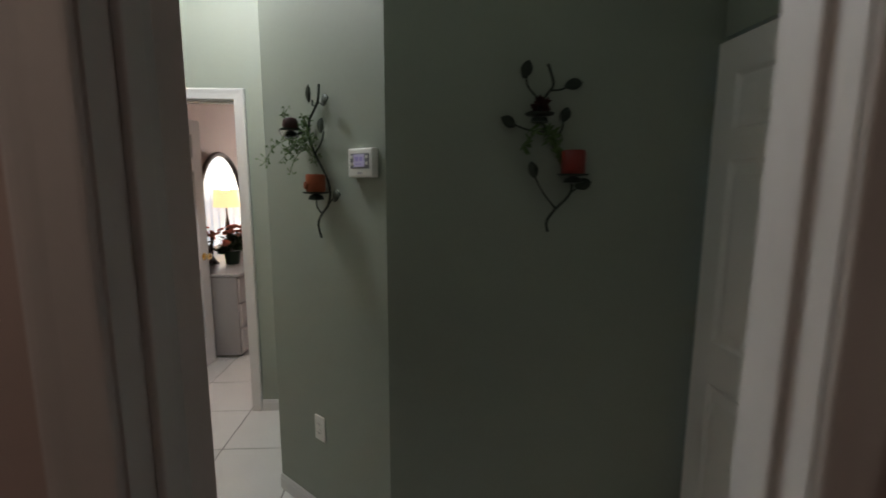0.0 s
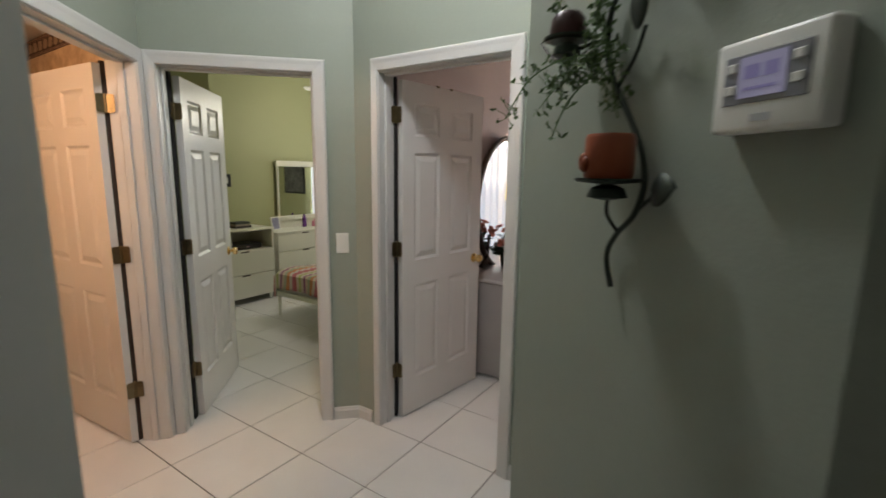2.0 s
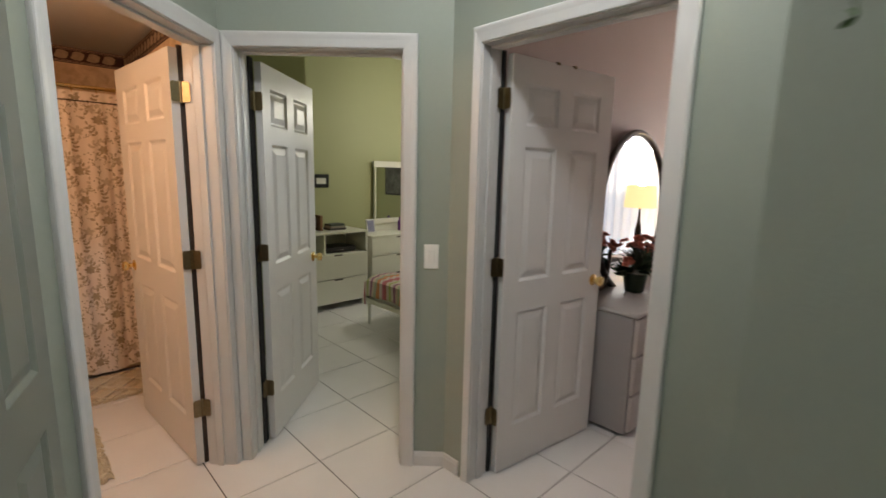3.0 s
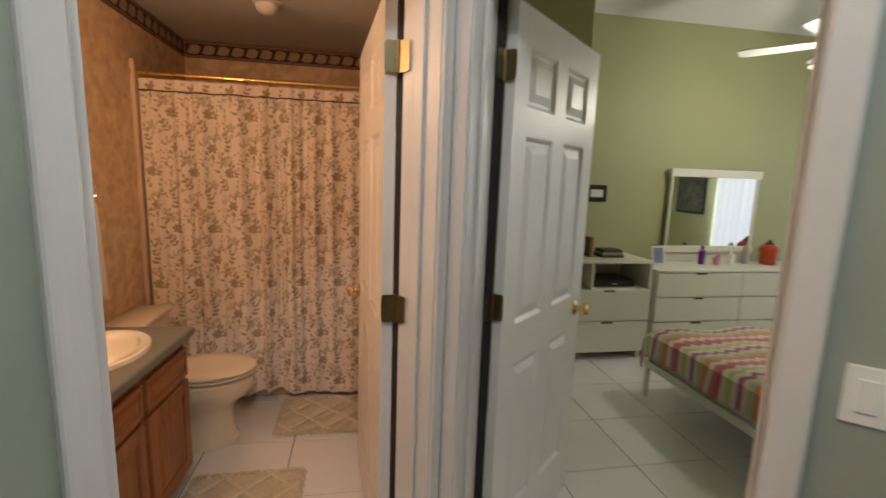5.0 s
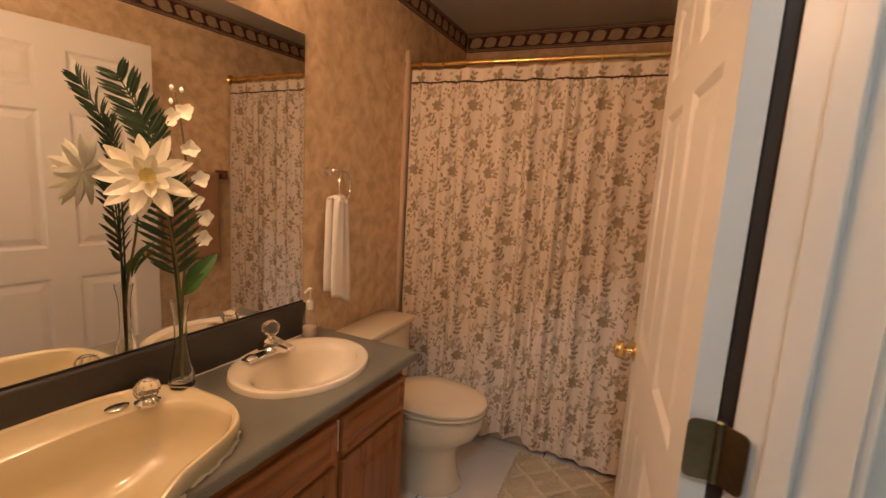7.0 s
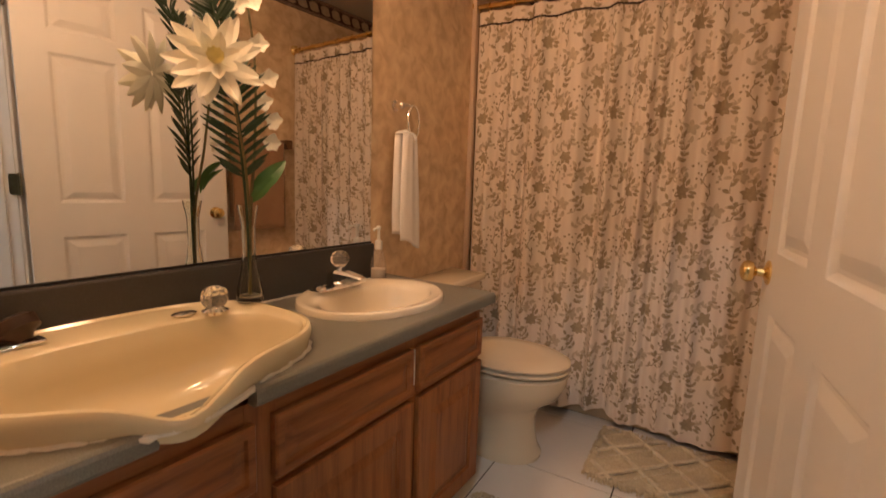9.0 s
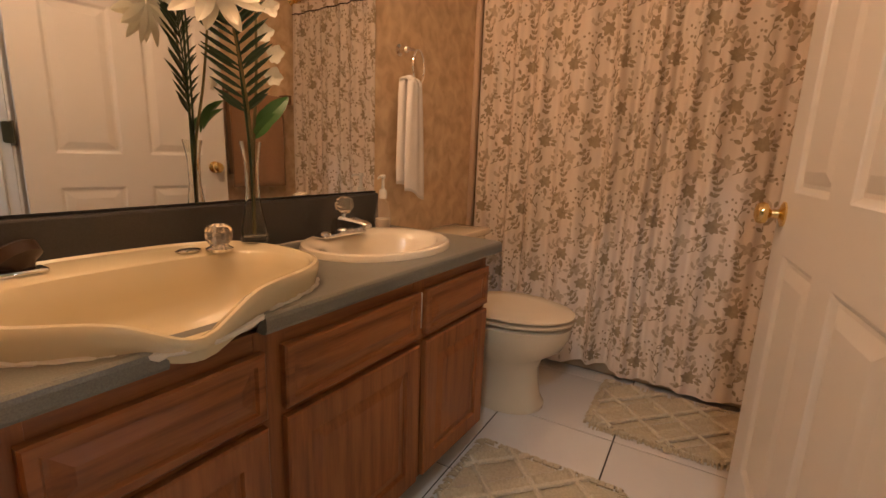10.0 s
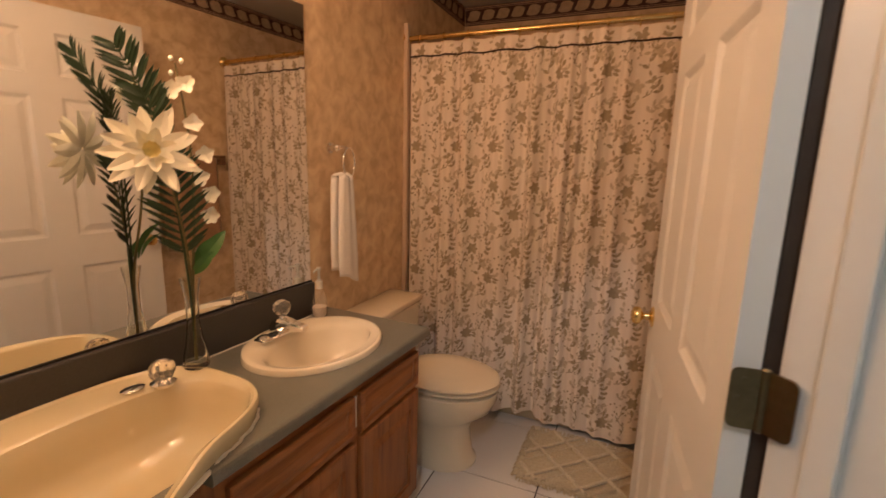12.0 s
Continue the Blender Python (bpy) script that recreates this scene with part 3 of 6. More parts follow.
def raised_front(bm, x0, x1, z0, z1, y, thick=0.019, rail=0.05, arch=False):
    """A cabinet front with a bevelled raised panel, facing +y."""
    rings = []
    for inset, d in ((0, -thick), (0, -0.004), (0.004, 0), (rail, 0), (rail + 0.004, -0.007), (rail + 0.010, -0.007), (rail + 0.030, -0.001), (rail + 0.033, 0)):
        rings.append([bm.verts.new((a, y + d, b)) for a, b in ((x0 + inset, z0 + inset), (x1 - inset, z0 + inset), (x1 - inset, z1 - inset), (x0 + inset, z1 - inset))])
    for a, b in zip(rings, rings[1:]):
        for k in range(4):
            bm.faces.new((a[k], a[(k + 1) % 4], b[(k + 1) % 4], b[k]))
    bm.faces.new(rings[-1]), bm.faces.new(rings[0])


vanity = thing("vanity_cabinet", "honey oak vanity cabinet with raised-panel fronts along the wall", "cabinet", VAN)
bm = bmesh.new()
box(bm, -3.525, -1.93, 0.805, FRONT - 0.022, 0.095, 0.590)
box(bm, -3.5255, -3.509, 0.805, FRONT - 0.021, 0.0955, 0.709)
part("body", bm, OAK, vanity)
bm = bmesh.new()
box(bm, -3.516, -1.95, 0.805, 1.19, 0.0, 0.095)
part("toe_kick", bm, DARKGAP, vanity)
for x0, x1 in ((-3.528, -3.505), (-3.182, -3.124), (-2.722, -2.654), (-2.345, -2.270), (-1.99, -1.935)):
    bm = bmesh.new()
    box(bm, x0, x1, FRONT - 0.020, FRONT - 0.003, 0.095, 0.709, 0.001)
    part("stile", bm, OAK, vanity)
for z0, z1 in ((0.095, 0.118), (0.512, 0.556), (0.660, 0.709)):
    bm = bmesh.new()
    box(bm, -3.512, -1.935, FRONT - 0.0205, FRONT - 0.004, z0, z1, 0.001)
    part("rail", bm, OAKX, vanity)
for x0, x1 in ((-3.520, -3.168), (-3.138, -2.708), (-2.667, -2.332), (-2.283, -1.985)):
    bm = bmesh.new()
    raised_front(bm, x0, x1, 0.543, 0.672, FRONT + 0.016, rail=0.018)
    part("drawer_front", bm, OAKX, vanity)
for x0, x1 in ((-3.520, -3.168), (-3.138, -2.708), (-2.667, -2.332), (-2.283, -1.985)):
    bm = bmesh.new()
    raised_front(bm, x0, x1, 0.105, 0.525, FRONT + 0.016, rail=0.055)
    part("cabinet_door", bm, OAK, vanity)
bm = bmesh.new()
box(bm, -3.157, -3.153, FRONT - 0.003, FRONT + 0.004, 0.565, 0.665)
part("paint_mark", bm, CAULK, vanity, "narrow white paint smear")

SINK = (-3.250, 1.030)
BOWL = (-2.606, 1.040)


def oval(cx, cy, a, b, n=48, power=2.0):
    out = []
    for k in range(n):
        t = 2 * math.pi * k / n
        c, s = math.cos(t), math.sin(t)
        out.append((cx + a * math.copysign(abs(c) ** (2 / power), c), cy + b * math.copysign(abs(s) ** (2 / power), s)))
    return out


counter = thing("countertop", "grey-green speckled laminate countertop with a charcoal backsplash", "countertop", VAN)
bm = bmesh.new()
edge_y = 1.278
outer = [(-3.580, 0.80), (-1.43, 0.80), (-1.89, edge_y), (-3.580, edge_y)]
loops = [outer, oval(*SINK, 0.225, 0.185), oval(BOWL[0], BOWL[1] + 0.02, 0.255, 0.195, 48, 3.0)]
# the shampoo bowl's hole opens through the front edge, so it is clipped to the top
loops[2] = [(x, min(y, edge_y - 0.003)) for x, y in loops[2]]
es = []
for lp in loops:
    vs = [bm.verts.new((x, y, CT)) for x, y in lp]
    for a, b in zip(vs, vs[1:] + vs[:1]):
        if (a.co - b.co).length > 1e-6:
            es.append(bm.edges.new((a, b)))
bmesh.ops.triangle_fill(bm, use_beauty=True, use_dissolve=False, edges=es)
part("top", bm, LAMINATE, counter)
bm = bmesh.new()
prof = [(0.0, 0.0), (0.005, -0.001), (0.010, -0.005), (0.012, -0.012), (0.012, -0.030), (0.009, -0.036), (0.002, -0.038), (-0.02, -0.038)]
for xa, xb in ((-3.580, BOWL[0] - 0.055), (BOWL[0] + 0.105, -1.885)):
    rows = [[bm.verts.new((x, edge_y + h, CT + z)) for h, z in prof] for x in (xa, xb)]
    for i in range(len(prof) - 1):
        bm.faces.new((rows[0][i], rows[0][i + 1], rows[1][i + 1], rows[1][i]))
    for r in rows:
        bm.faces.new(r)
end = [bm.verts.new(v) for v in ((-3.580, 0.80, CT), (-3.580, edge_y, CT), (-3.580, edge_y, CT - 0.038), (-3.580, 0.80, CT - 0.038))]
bm.faces.new(end)
part("front_edge", bm, LAMINATE, counter)
bm = bmesh.new()
box(bm, -3.490, -1.42, 0.80, 0.820, CT, CT + 0.132, 0.006)
part("backsplash", bm, SPLASH, counter, "charcoal laminate backsplash")
bm = bmesh.new()
tube(bm, [(-3.48 + 0.03 * k, 0.8225, CT + 0.001 + 0.0008 * math.sin(k * 2.1)) for k in range(69)], 0.0032, 5)
part("caulk_line", bm, CAULK, counter, "thin pale caulk line along the backsplash", smooth=True)


def basin(name, rings, material, label, seg=56):
    """Closed loops of points, from the outer skirt inwards, joined into a shell."""
    bm = bmesh.new()
    loops = [[bm.verts.new(q) for q in ring] for ring in rings]
    for a, b in zip(loops, loops[1:]):
        for k in range(len(a)):
            bm.faces.new((a[k], a[(k + 1) % len(a)], b[(k + 1) % len(a)], b[k]))
    bm.faces.new(loops[-1])
    return bm


# oval sink
sink = thing("oval_sink", "bisque oval drop-in sink set in the countertop", "sink", VAN)
rings = []
for s, dz, shift in ((1.0, 0.0, 0), (1.0, 0.008, 0), (0.985, 0.016, 0), (0.95, 0.019, 0), (0.90, 0.016, 0.004), (0.84, 0.012, 0.012), (0.80, 0.004, 0.020), (0.77, -0.012, 0.024),
                     (0.72, -0.045, 0.026), (0.62, -0.085, 0.024), (0.45, -0.115, 0.020), (0.25, -0.128, 0.016), (0.09, -0.132, 0.014)):
    flat = 0.86 if s < 0.86 else 1.0
    rings.append([(x, y + shift, CT + dz) for x, y in oval(SINK[0], SINK[1], 0.250 * s, 0.206 * s * flat, 56)])
part("basin", basin("basin", rings, BISQUE, ""), BISQUE, sink, smooth=True)
bm = bmesh.new()
lathe(bm, [(0.030, 0), (0.030, 0.003), (0.022, 0.005), (0.020, 0.001), (0.001, 0.0005)], (SINK[0], SINK[1] + 0.014, CT - 0.1325), 20)
part("drain", bm, CHROME, sink, smooth=True)


def knob_handle(root, x, y, z, r=0.030, h=0.05):
    bm = bmesh.new()
    lathe(bm, [(0.030, 0), (0.030, 0.006), (0.022, 0.010), (0.017, 0.014)], (x, y, z), 20)
    part("escutcheon", bm, CHROME, root, smooth=True)
    bm = bmesh.new()
    seg = 8
    prof = [(0.016, 0.012), (0.024, 0.018), (r, 0.030), (r, 0.046), (0.024, 0.058), (0.012, 0.063)]
    for i in range(1):
        lathe(bm, prof, (x, y, z), seg * 2)
    for v in bm.verts:
        a = math.atan2(v.co.y - y, v.co.x - x)
        d = Vector((v.co.x - x, v.co.y - y, 0))
        v.co -= d * 0.07 * (1 + math.cos(a * seg))
    part("handle", bm, ACRYLIC, root, "clear faceted acrylic handle")


fau = thing("sink_faucet", "chrome single-handle faucet with clear acrylic knob on the oval sink", "faucet", VAN)
zf = CT + 0.017
bm = bmesh.new()
box(bm, -3.315, -3.130, 0.874, 0.922, zf, zf + 0.011, 0.005, 3)
lathe(bm, [(0.021, 0.008), (0.020, 0.016), (0.012, 0.021), (0.001, 0.022)], (-3.152, 0.898, zf), 16)
lathe(bm, [(0.021, 0.008), (0.020, 0.016), (0.012, 0.021), (0.001, 0.022)], (-3.293, 0.898, zf), 16)
part("base", bm, CHROME, fau, smooth=True)
bm = bmesh.new()
# wedge-shaped body running forward into a flat spout
rows = []
for y, half, lo, hi in ((0.872, 0.020, 0.006, 0.030), (0.884, 0.027, 0.006, 0.052), (0.910, 0.028, 0.006, 0.064), (0.935, 0.025, 0.020, 0.062), (0.970, 0.021, 0.032, 0.058), (1.005, 0.018, 0.036, 0.053), (1.014, 0.013, 0.038, 0.050)):
    c = 0.30 * half
    rows.append([bm.verts.new((-3.222 + a, y, zf + b)) for a, b in ((-half, lo), (half, lo), (half, hi - c), (half - c, hi), (c - half, hi), (-half, hi - c))])
for a, b in zip(rows, rows[1:]):
    for k in range(6):
        bm.faces.new((a[k], a[(k + 1) % 6], b[(k + 1) % 6], b[k]))
bm.faces.new(rows[0]), bm.faces.new(rows[-1])
lathe(bm, [(0.009, 0.0), (0.009, 0.014), (0.001, 0.015)], (-3.222, 0.906, zf + 0.060), 12)
part("spout", bm, CHROME, fau)
bm = bmesh.new()
lathe(bm, [(0.009, 0.0), (0.017, 0.004), (0.027, 0.015), (0.031, 0.029), (0.027, 0.044), (0.014, 0.053), (0.001, 0.054)], (-3.226, 0.908, zf + 0.069), 10)
part("handle", bm, ACRYLIC, fau, "clear faceted acrylic ball handle")

# shampoo bowl, set a little askew
shampoo = thing("shampoo_bowl", "cream enamel shampoo bowl with neck notch, roughly caulked", "sink", VAN)
RIM = 0.797
TWIST = radians(-1)


def bowl_ring(sx, sy, dz, shift, follow=1.0, base=False):
    out = []
    for x, y in oval(0, 0, 0.298, 0.224, 144, 2.9):
        lobe = math.exp(-(((x - 0.060) / 0.075) ** 2)) if y > 0.08 else 0.0
        px, py = x * sx, y * sy + shift
        if y > 0:
            py += 0.044 * math.exp(-(((x - 0.060) / 0.13) ** 2)) * sy
        z = RIM + dz - 0.048 * lobe * follow
        if base:
            z = CT - 0.002 - 0.034 * lobe
        c, s = math.cos(TWIST), math.sin(TWIST)
        out.append((BOWL[0] + px * c - py * s, BOWL[1] + px * s + py * c, z))
    return out


rings = [bowl_ring(0.975, 0.965, 0, 0, 0, True), bowl_ring(0.985, 0.980, -0.034, 0, 0.8), bowl_ring(1.0, 1.0, -0.016, 0), bowl_ring(0.997, 0.997, -0.006, 0), bowl_ring(0.985, 0.985, 0.0, 0), bowl_ring(0.960, 0.960, 0.001, 0),
         bowl_ring(0.935, 0.935, -0.004, 0), bowl_ring(0.895, 0.715, -0.009, 0.044), bowl_ring(0.880, 0.695, -0.014, 0.047), bowl_ring(0.855, 0.670, -0.035, 0.049, 0.9), bowl_ring(0.82, 0.63, -0.070, 0.048, 0.6),
         bowl_ring(0.76, 0.60, -0.105, 0.042, 0.2), bowl_ring(0.64, 0.50, -0.135, 0.036, 0.0), bowl_ring(0.45, 0.35, -0.155, 0.030, 0), bowl_ring(0.25, 0.2, -0.166, 0.026, 0), bowl_ring(0.09, 0.08, -0.170, 0.024, 0)]
part("basin", basin("basin", rings, CREAM, ""), CREAM, shampoo, smooth=True)
rnd = random.Random(5)
line = bowl_ring(0.985, 0.975, 0, 0, 0, True)
line = line[-34:] + line[:90]
for side in (line[:66], line[58:]):
    bm = bmesh.new()
    tube(bm, [(x + rnd.uniform(-0.003, 0.003), y + rnd.uniform(-0.004, 0.004), max(z, CT - 0.01) + rnd.uniform(-0.003, 0.003)) for x, y, z in side], 0.0058, 6)
    part("caulk_bead", bm, CAULK, shampoo, "ragged white caulk along the rim", smooth=True)
bowl_faucet = thing("bowl_faucet", "chrome tap with clear acrylic knob on the shampoo bowl", "faucet", VAN)
knob_handle(bowl_faucet, -2.790, 0.945, RIM - 0.006)
bm = bmesh.new()
lathe(bm, [(0.028, 0), (0.028, 0.003), (0.020, 0.006), (0.001, 0.007)], (-2.735, 0.912, RIM - 0.005), 20, squash=0.7)
part("hole_cover", bm, CHROME, bowl_faucet, smooth=True)
sprayer = thing("spray_hose", "dark brown hand sprayer on a chrome base on the shampoo bowl", "sprayer", VAN)
bm = bmesh.new()
box(bm, -2.49, -2.40, 0.868, 0.905, RIM - 0.006, RIM + 0.004, 0.004, 2)
part("base", bm, CHROME, sprayer, smooth=True)
bm = bmesh.new()
lathe(bm, [(0.012, 0.0), (0.020, 0.012), (0.036, 0.020), (0.038, 0.040), (0.030, 0.046), (0.001, 0.047)], seg=20, m=pose(-2.462, 0.892, RIM + 0.002, 35, 20, 0))
part("head", bm, BRONZE, sprayer, "dark brown spray head", smooth=True)

mirror = thing("wall_mirror", "large frameless mirror above the vanity backsplash", "mirror", VAN)
bm = bmesh.new()
box(bm, -3.480, -1.462, 0.8005, 0.8065, CT + 0.1375, 1.8925)
part("glass", bm, MIRROR, mirror)
bm = bmesh.new()
box(bm, -3.484, -1.46, 0.8005, 0.8085, CT + 0.1325, CT + 0.1395)
part("bottom_channel", bm, BLACK, mirror, "thin dark mirror channel")

bar = thing("vanity_light", "lit vanity light box with a brown wooden frame above the mirror", "wall light", VAN)
bm = bmesh.new()
for b in ((-3.100, -2.20, 0.886, 0.905, 1.905, 1.927), (-3.100, -2.20, 0.886, 0.905, 2.075, 2.097), (-3.100, -3.078, 0.801, 0.905, 1.9055, 2.0965), (-2.222, -2.20, 0.801, 0.905, 1.9055, 2.0965)):
    box(bm, *b, 0.002, 1)
part("frame", bm, BROWNFRAME, bar)
bm = bmesh.new()
box(bm, -3.077, -2.223, 0.802, 0.884, 1.915, 2.085)
part("diffuser", bm, DIFFUSER, bar)

ring = thing("towel_ring", "chrome towel ring on the tan wallpaper", "towel ring")
bm = bmesh.new()
lathe(bm, [(0.022, 0.0), (0.022, 0.005), (0.012, 0.010), (0.010, 0.030), (0.014, 0.036), (0.010, 0.044), (0.001, 0.046)], seg=18, m=pose(-3.626, 0.801, 1.403, -90))
tube(bm, [(-3.626, 0.838, 1.403), (-3.650, 0.846, 1.408), (-3.668, 0.852, 1.404)], 0.006, 8)
part("bracket", bm, CHROME, ring, smooth=True)
bm = bmesh.new()
cpts = [(-3.664 + 0.056 * math.cos(a), 0.866 + 0.012 * math.cos(a), 1.346 + 0.060 * math.sin(a)) for a in np.linspace(0, 2 * math.pi, 33)]
tube(bm, cpts, 0.0042, 8)
part("loop", bm, CHROME, ring, smooth=True)

# hand towel folded through the ring
tow = bmesh.new()


def cloth(bm, f, nu, nv):
    vs = [[bm.verts.new(f(i / nu, j / nv)) for j in range(nv + 1)] for i in range(nu + 1)]
    for i in range(nu):
        for j in range(nv):
            bm.faces.new((vs[i][j], vs[i + 1][j], vs[i + 1][j + 1], vs[i][j + 1]))
    return vs


def towel_front(u, v):
    w = 0.046 + 0.030 * min(1, v * 1.3) ** 0.7
    x = -3.640 - (u - 0.5) * 2 * w * 0.9 - 0.004 * v
    fold = math.sin(u * 7.5 + 0.6 + 0.5 * v) + 0.35 * math.sin(u * 17 + 1.2 * v)
    y = 0.886 + 0.0065 * fold * (1 - 0.5 * v) + 0.012 * v - 0.026 * (2 * u - 1) ** 2
    z = 1.292 - v * (0.405 + 0.045 * u) + 0.006 * math.sin(u * 7)
    return (x, y, z)


def towel_back(u, v):
    x, y, z = towel_front(u, v * 0.94)
    return (x + 0.012, y - 0.030, z)


cloth(tow, towel_front, 36, 24)
cloth(tow, towel_back, 36, 20)
cloth(tow, lambda u, v: Vector(towel_front(u, 0)).lerp(Vector(towel_back(u, 0)), v) + Vector((0, 0, 0.012 * math.sin(v * math.pi))), 36, 5)
o = make("hand_towel", tow, TOWEL, True)
sol = o.modifiers.new("thickness", "SOLIDIFY")
sol.thickness = 0.006
tagged(o, "white terry hand towel hanging from a chrome ring", "towel")

soap = thing("soap_dispenser", "clear soap pump bottle, nearly empty, beside the oval sink", "soap dispenser", VAN)
sx, sy = -3.466, 0.860
bm = bmesh.new()
lathe(bm, [(0.026, 0), (0.030, 0.006), (0.031, 0.040), (0.027, 0.075), (0.018, 0.105), (0.013, 0.118)], (sx, sy, CT + 0.001), 24)
part("bottle", bm, CLEAR, soap, smooth=True)
bm = bmesh.new()
lathe(bm, [(0.022, 0), (0.026, 0.006), (0.0265, 0.038), (0.001, 0.040)], (sx, sy, CT + 0.006), 20)
part("soap", bm, mat("pale_soap", (0.72, 0.62, 0.52), 0.3), soap, "pale soap in the bottom", smooth=True)
bm = bmesh.new()
lathe(bm, [(0.014, 0.116), (0.014, 0.146), (0.006, 0.152), (0.005, 0.186), (0.009, 0.190), (0.009, 0.200), (0.001, 0.202)], (sx, sy, CT), 16)
tube(bm, [(sx, sy, CT + 0.195), (sx + 0.03, sy + 0.008, CT + 0.194), (sx + 0.038, sy + 0.010, CT + 0.188)], 0.0042, 8)
part("pump", bm, PLASTIC, soap, "white pump", smooth=True)

# vase with artificial flowers
vx, vy = -2.895, 0.955
vase = thing("bud_vase", "slender clear glass vase with a flared foot on the counter", "vase", VAN)
bm = bmesh.new()
lathe(bm, [(0.031, 0.0), (0.033, 0.006), (0.031, 0.030), (0.022, 0.075), (0.0155, 0.125), (0.0165, 0.195), (0.025, 0.244), (0.0225, 0.244), (0.0140, 0.193), (0.0130, 0.125), (0.018, 0.078), (0.027, 0.032), (0.026, 0.014), (0.001, 0.012)], (vx, vy, CT + 0.001), 28)
part("glass_body", bm, VASEGLASS, vase, smooth=True)

bunch = thing("artificial_flowers", "artificial white lily, palm fronds and small orchids in a glass vase", "flowers", VAN)


def blade(bm, base, tip, width, up, cup=0.0, seg=6):
    """A pointed leaf or petal from base to tip, widest a little past the middle."""
    base, tip, up = Vector(base), Vector(tip), Vector(up).normalized()
    d = tip - base
    side = d.cross(up)
    side = side.normalized() if side.length > 1e-6 else Vector((1, 0, 0))
    nrm = side.cross(d).normalized()
    rows = []
    for k in range(seg + 1):
        t = k / seg
        w = width * (math.sin(math.pi * min(1, t * 0.92 + 0.06)) ** 0.8) * 0.5
        c = base + d * t + nrm * (cup * math.sin(math.pi * t) * d.length)
        rows.append((bm.verts.new(c - side * w + nrm * w * 0.35), bm.verts.new(c), bm.verts.new(c + side * w + nrm * w * 0.35)))
    for a, b in zip(rows, rows[1:]):
        bm.faces.new((a[0], a[1], b[1], b[0]))
        bm.faces.new((a[1], a[2], b[2], b[1]))


def frond(name, root, pts, material, length, n=22, tilt=0.55, start=0.25, face=(0.55, 0.8, 0.2), width=0.012):
    bm = bmesh.new()
    path = smooth_path(pts, 10)
    tube(bm, path, 0.0035, 6, 0.0015)
    rnd = random.Random(len(name) * 7 + n)
    for k in range(n):
        t = start + (1 - start) * k / (n - 1)
        i = min(int(t * (len(path) - 1)), len(path) - 2)
        q, d = path[i], (path[i + 1] - path[i]).normalized()
        sd = d.cross(Vector(face)).normalized()
        ln = length * (0.55 + 0.45 * math.sin(math.pi * (0.15 + 0.8 * (t - start) / (1 - start)))) * rnd.uniform(0.9, 1.05)
        for s in (-1, 1):
            tip = q + (d * tilt + sd * s * (1 - tilt * 0.4)).normalized() * ln + Vector(face) * rnd.uniform(-0.1, 0.1) * ln
            blade(bm, q, tip, width, face, 0.04 * s, 4)
    return part(name, bm, material, root, "dark green palm frond", smooth=True)


zt = CT + 0.26
frond("palm_frond", bunch, [(vx, vy, CT + 0.07), (vx + 0.002, vy, zt), (-2.888, 0.945, 1.16), (-2.880, 0.932, 1.34), (-2.862, 0.920, 1.44), (-2.835, 0.914, 1.52), (-2.790, 0.912, 1.60)], PALM, 0.074, 19, 0.72, 0.58, width=0.0105)
frond("palm_frond", bunch, [(vx, vy, CT + 0.07), (vx - 0.002, vy, zt), (-2.892, 0.950, 1.10), (-2.885, 0.945, 1.20), (-2.875, 0.94, 1.30), (-2.868, 0.935, 1.34)], PALM, 0.098, 17, 0.58, 0.42, width=0.0115)
frond("palm_frond", bunch, [(vx, vy, CT + 0.07), (vx - 0.004, vy, zt), (-2.897, 0.945, 1.15), (-2.885, 0.925, 1.34), (-2.87, 0.915, 1.44), (-2.862, 0.910, 1.50)], PALM, 0.062, 11, 0.72, 0.70, width=0.010)
bm = bmesh.new()
for pts in ([(vx, vy, CT + 0.066), (vx - 0.003, vy, zt), (-2.89, 0.955, 1.15), (-2.862, 0.945, 1.345)], [(vx, vy, CT + 0.066), (vx - 0.006, vy, zt), (-2.93, 0.94, 1.20), (-2.945, 0.925, 1.40), (-2.928, 0.915, 1.585)]):
    tube(bm, smooth_path(pts, 6), 0.0045, 7, 0.0025)
part("stem", bm, STEM, bunch, smooth=True)
bm = bmesh.new()
for b, t, w in (((-2.915, 0.945, 1.06), (-3.000, 0.968, 1.155), 0.042), ((-2.91, 0.95, 1.05), (-2.945, 0.99, 1.11), 0.030), ((-2.92, 0.94, 1.07), (-2.975, 0.93, 1.13), 0.026)):
    blade(bm, b, t, w, (0.5, 0.8, 0.3), 0.1)
part("leaf", bm, LEAF, bunch, "broad green leaf", smooth=True)
bunch.matrix_world = VAN @ Matrix.Translation((0.006, -0.020, 0))
vase.matrix_world = VAN @ Matrix.Translation((0.006, -0.020, RIM - 0.001 - CT))    # it stands on the bowl's rim
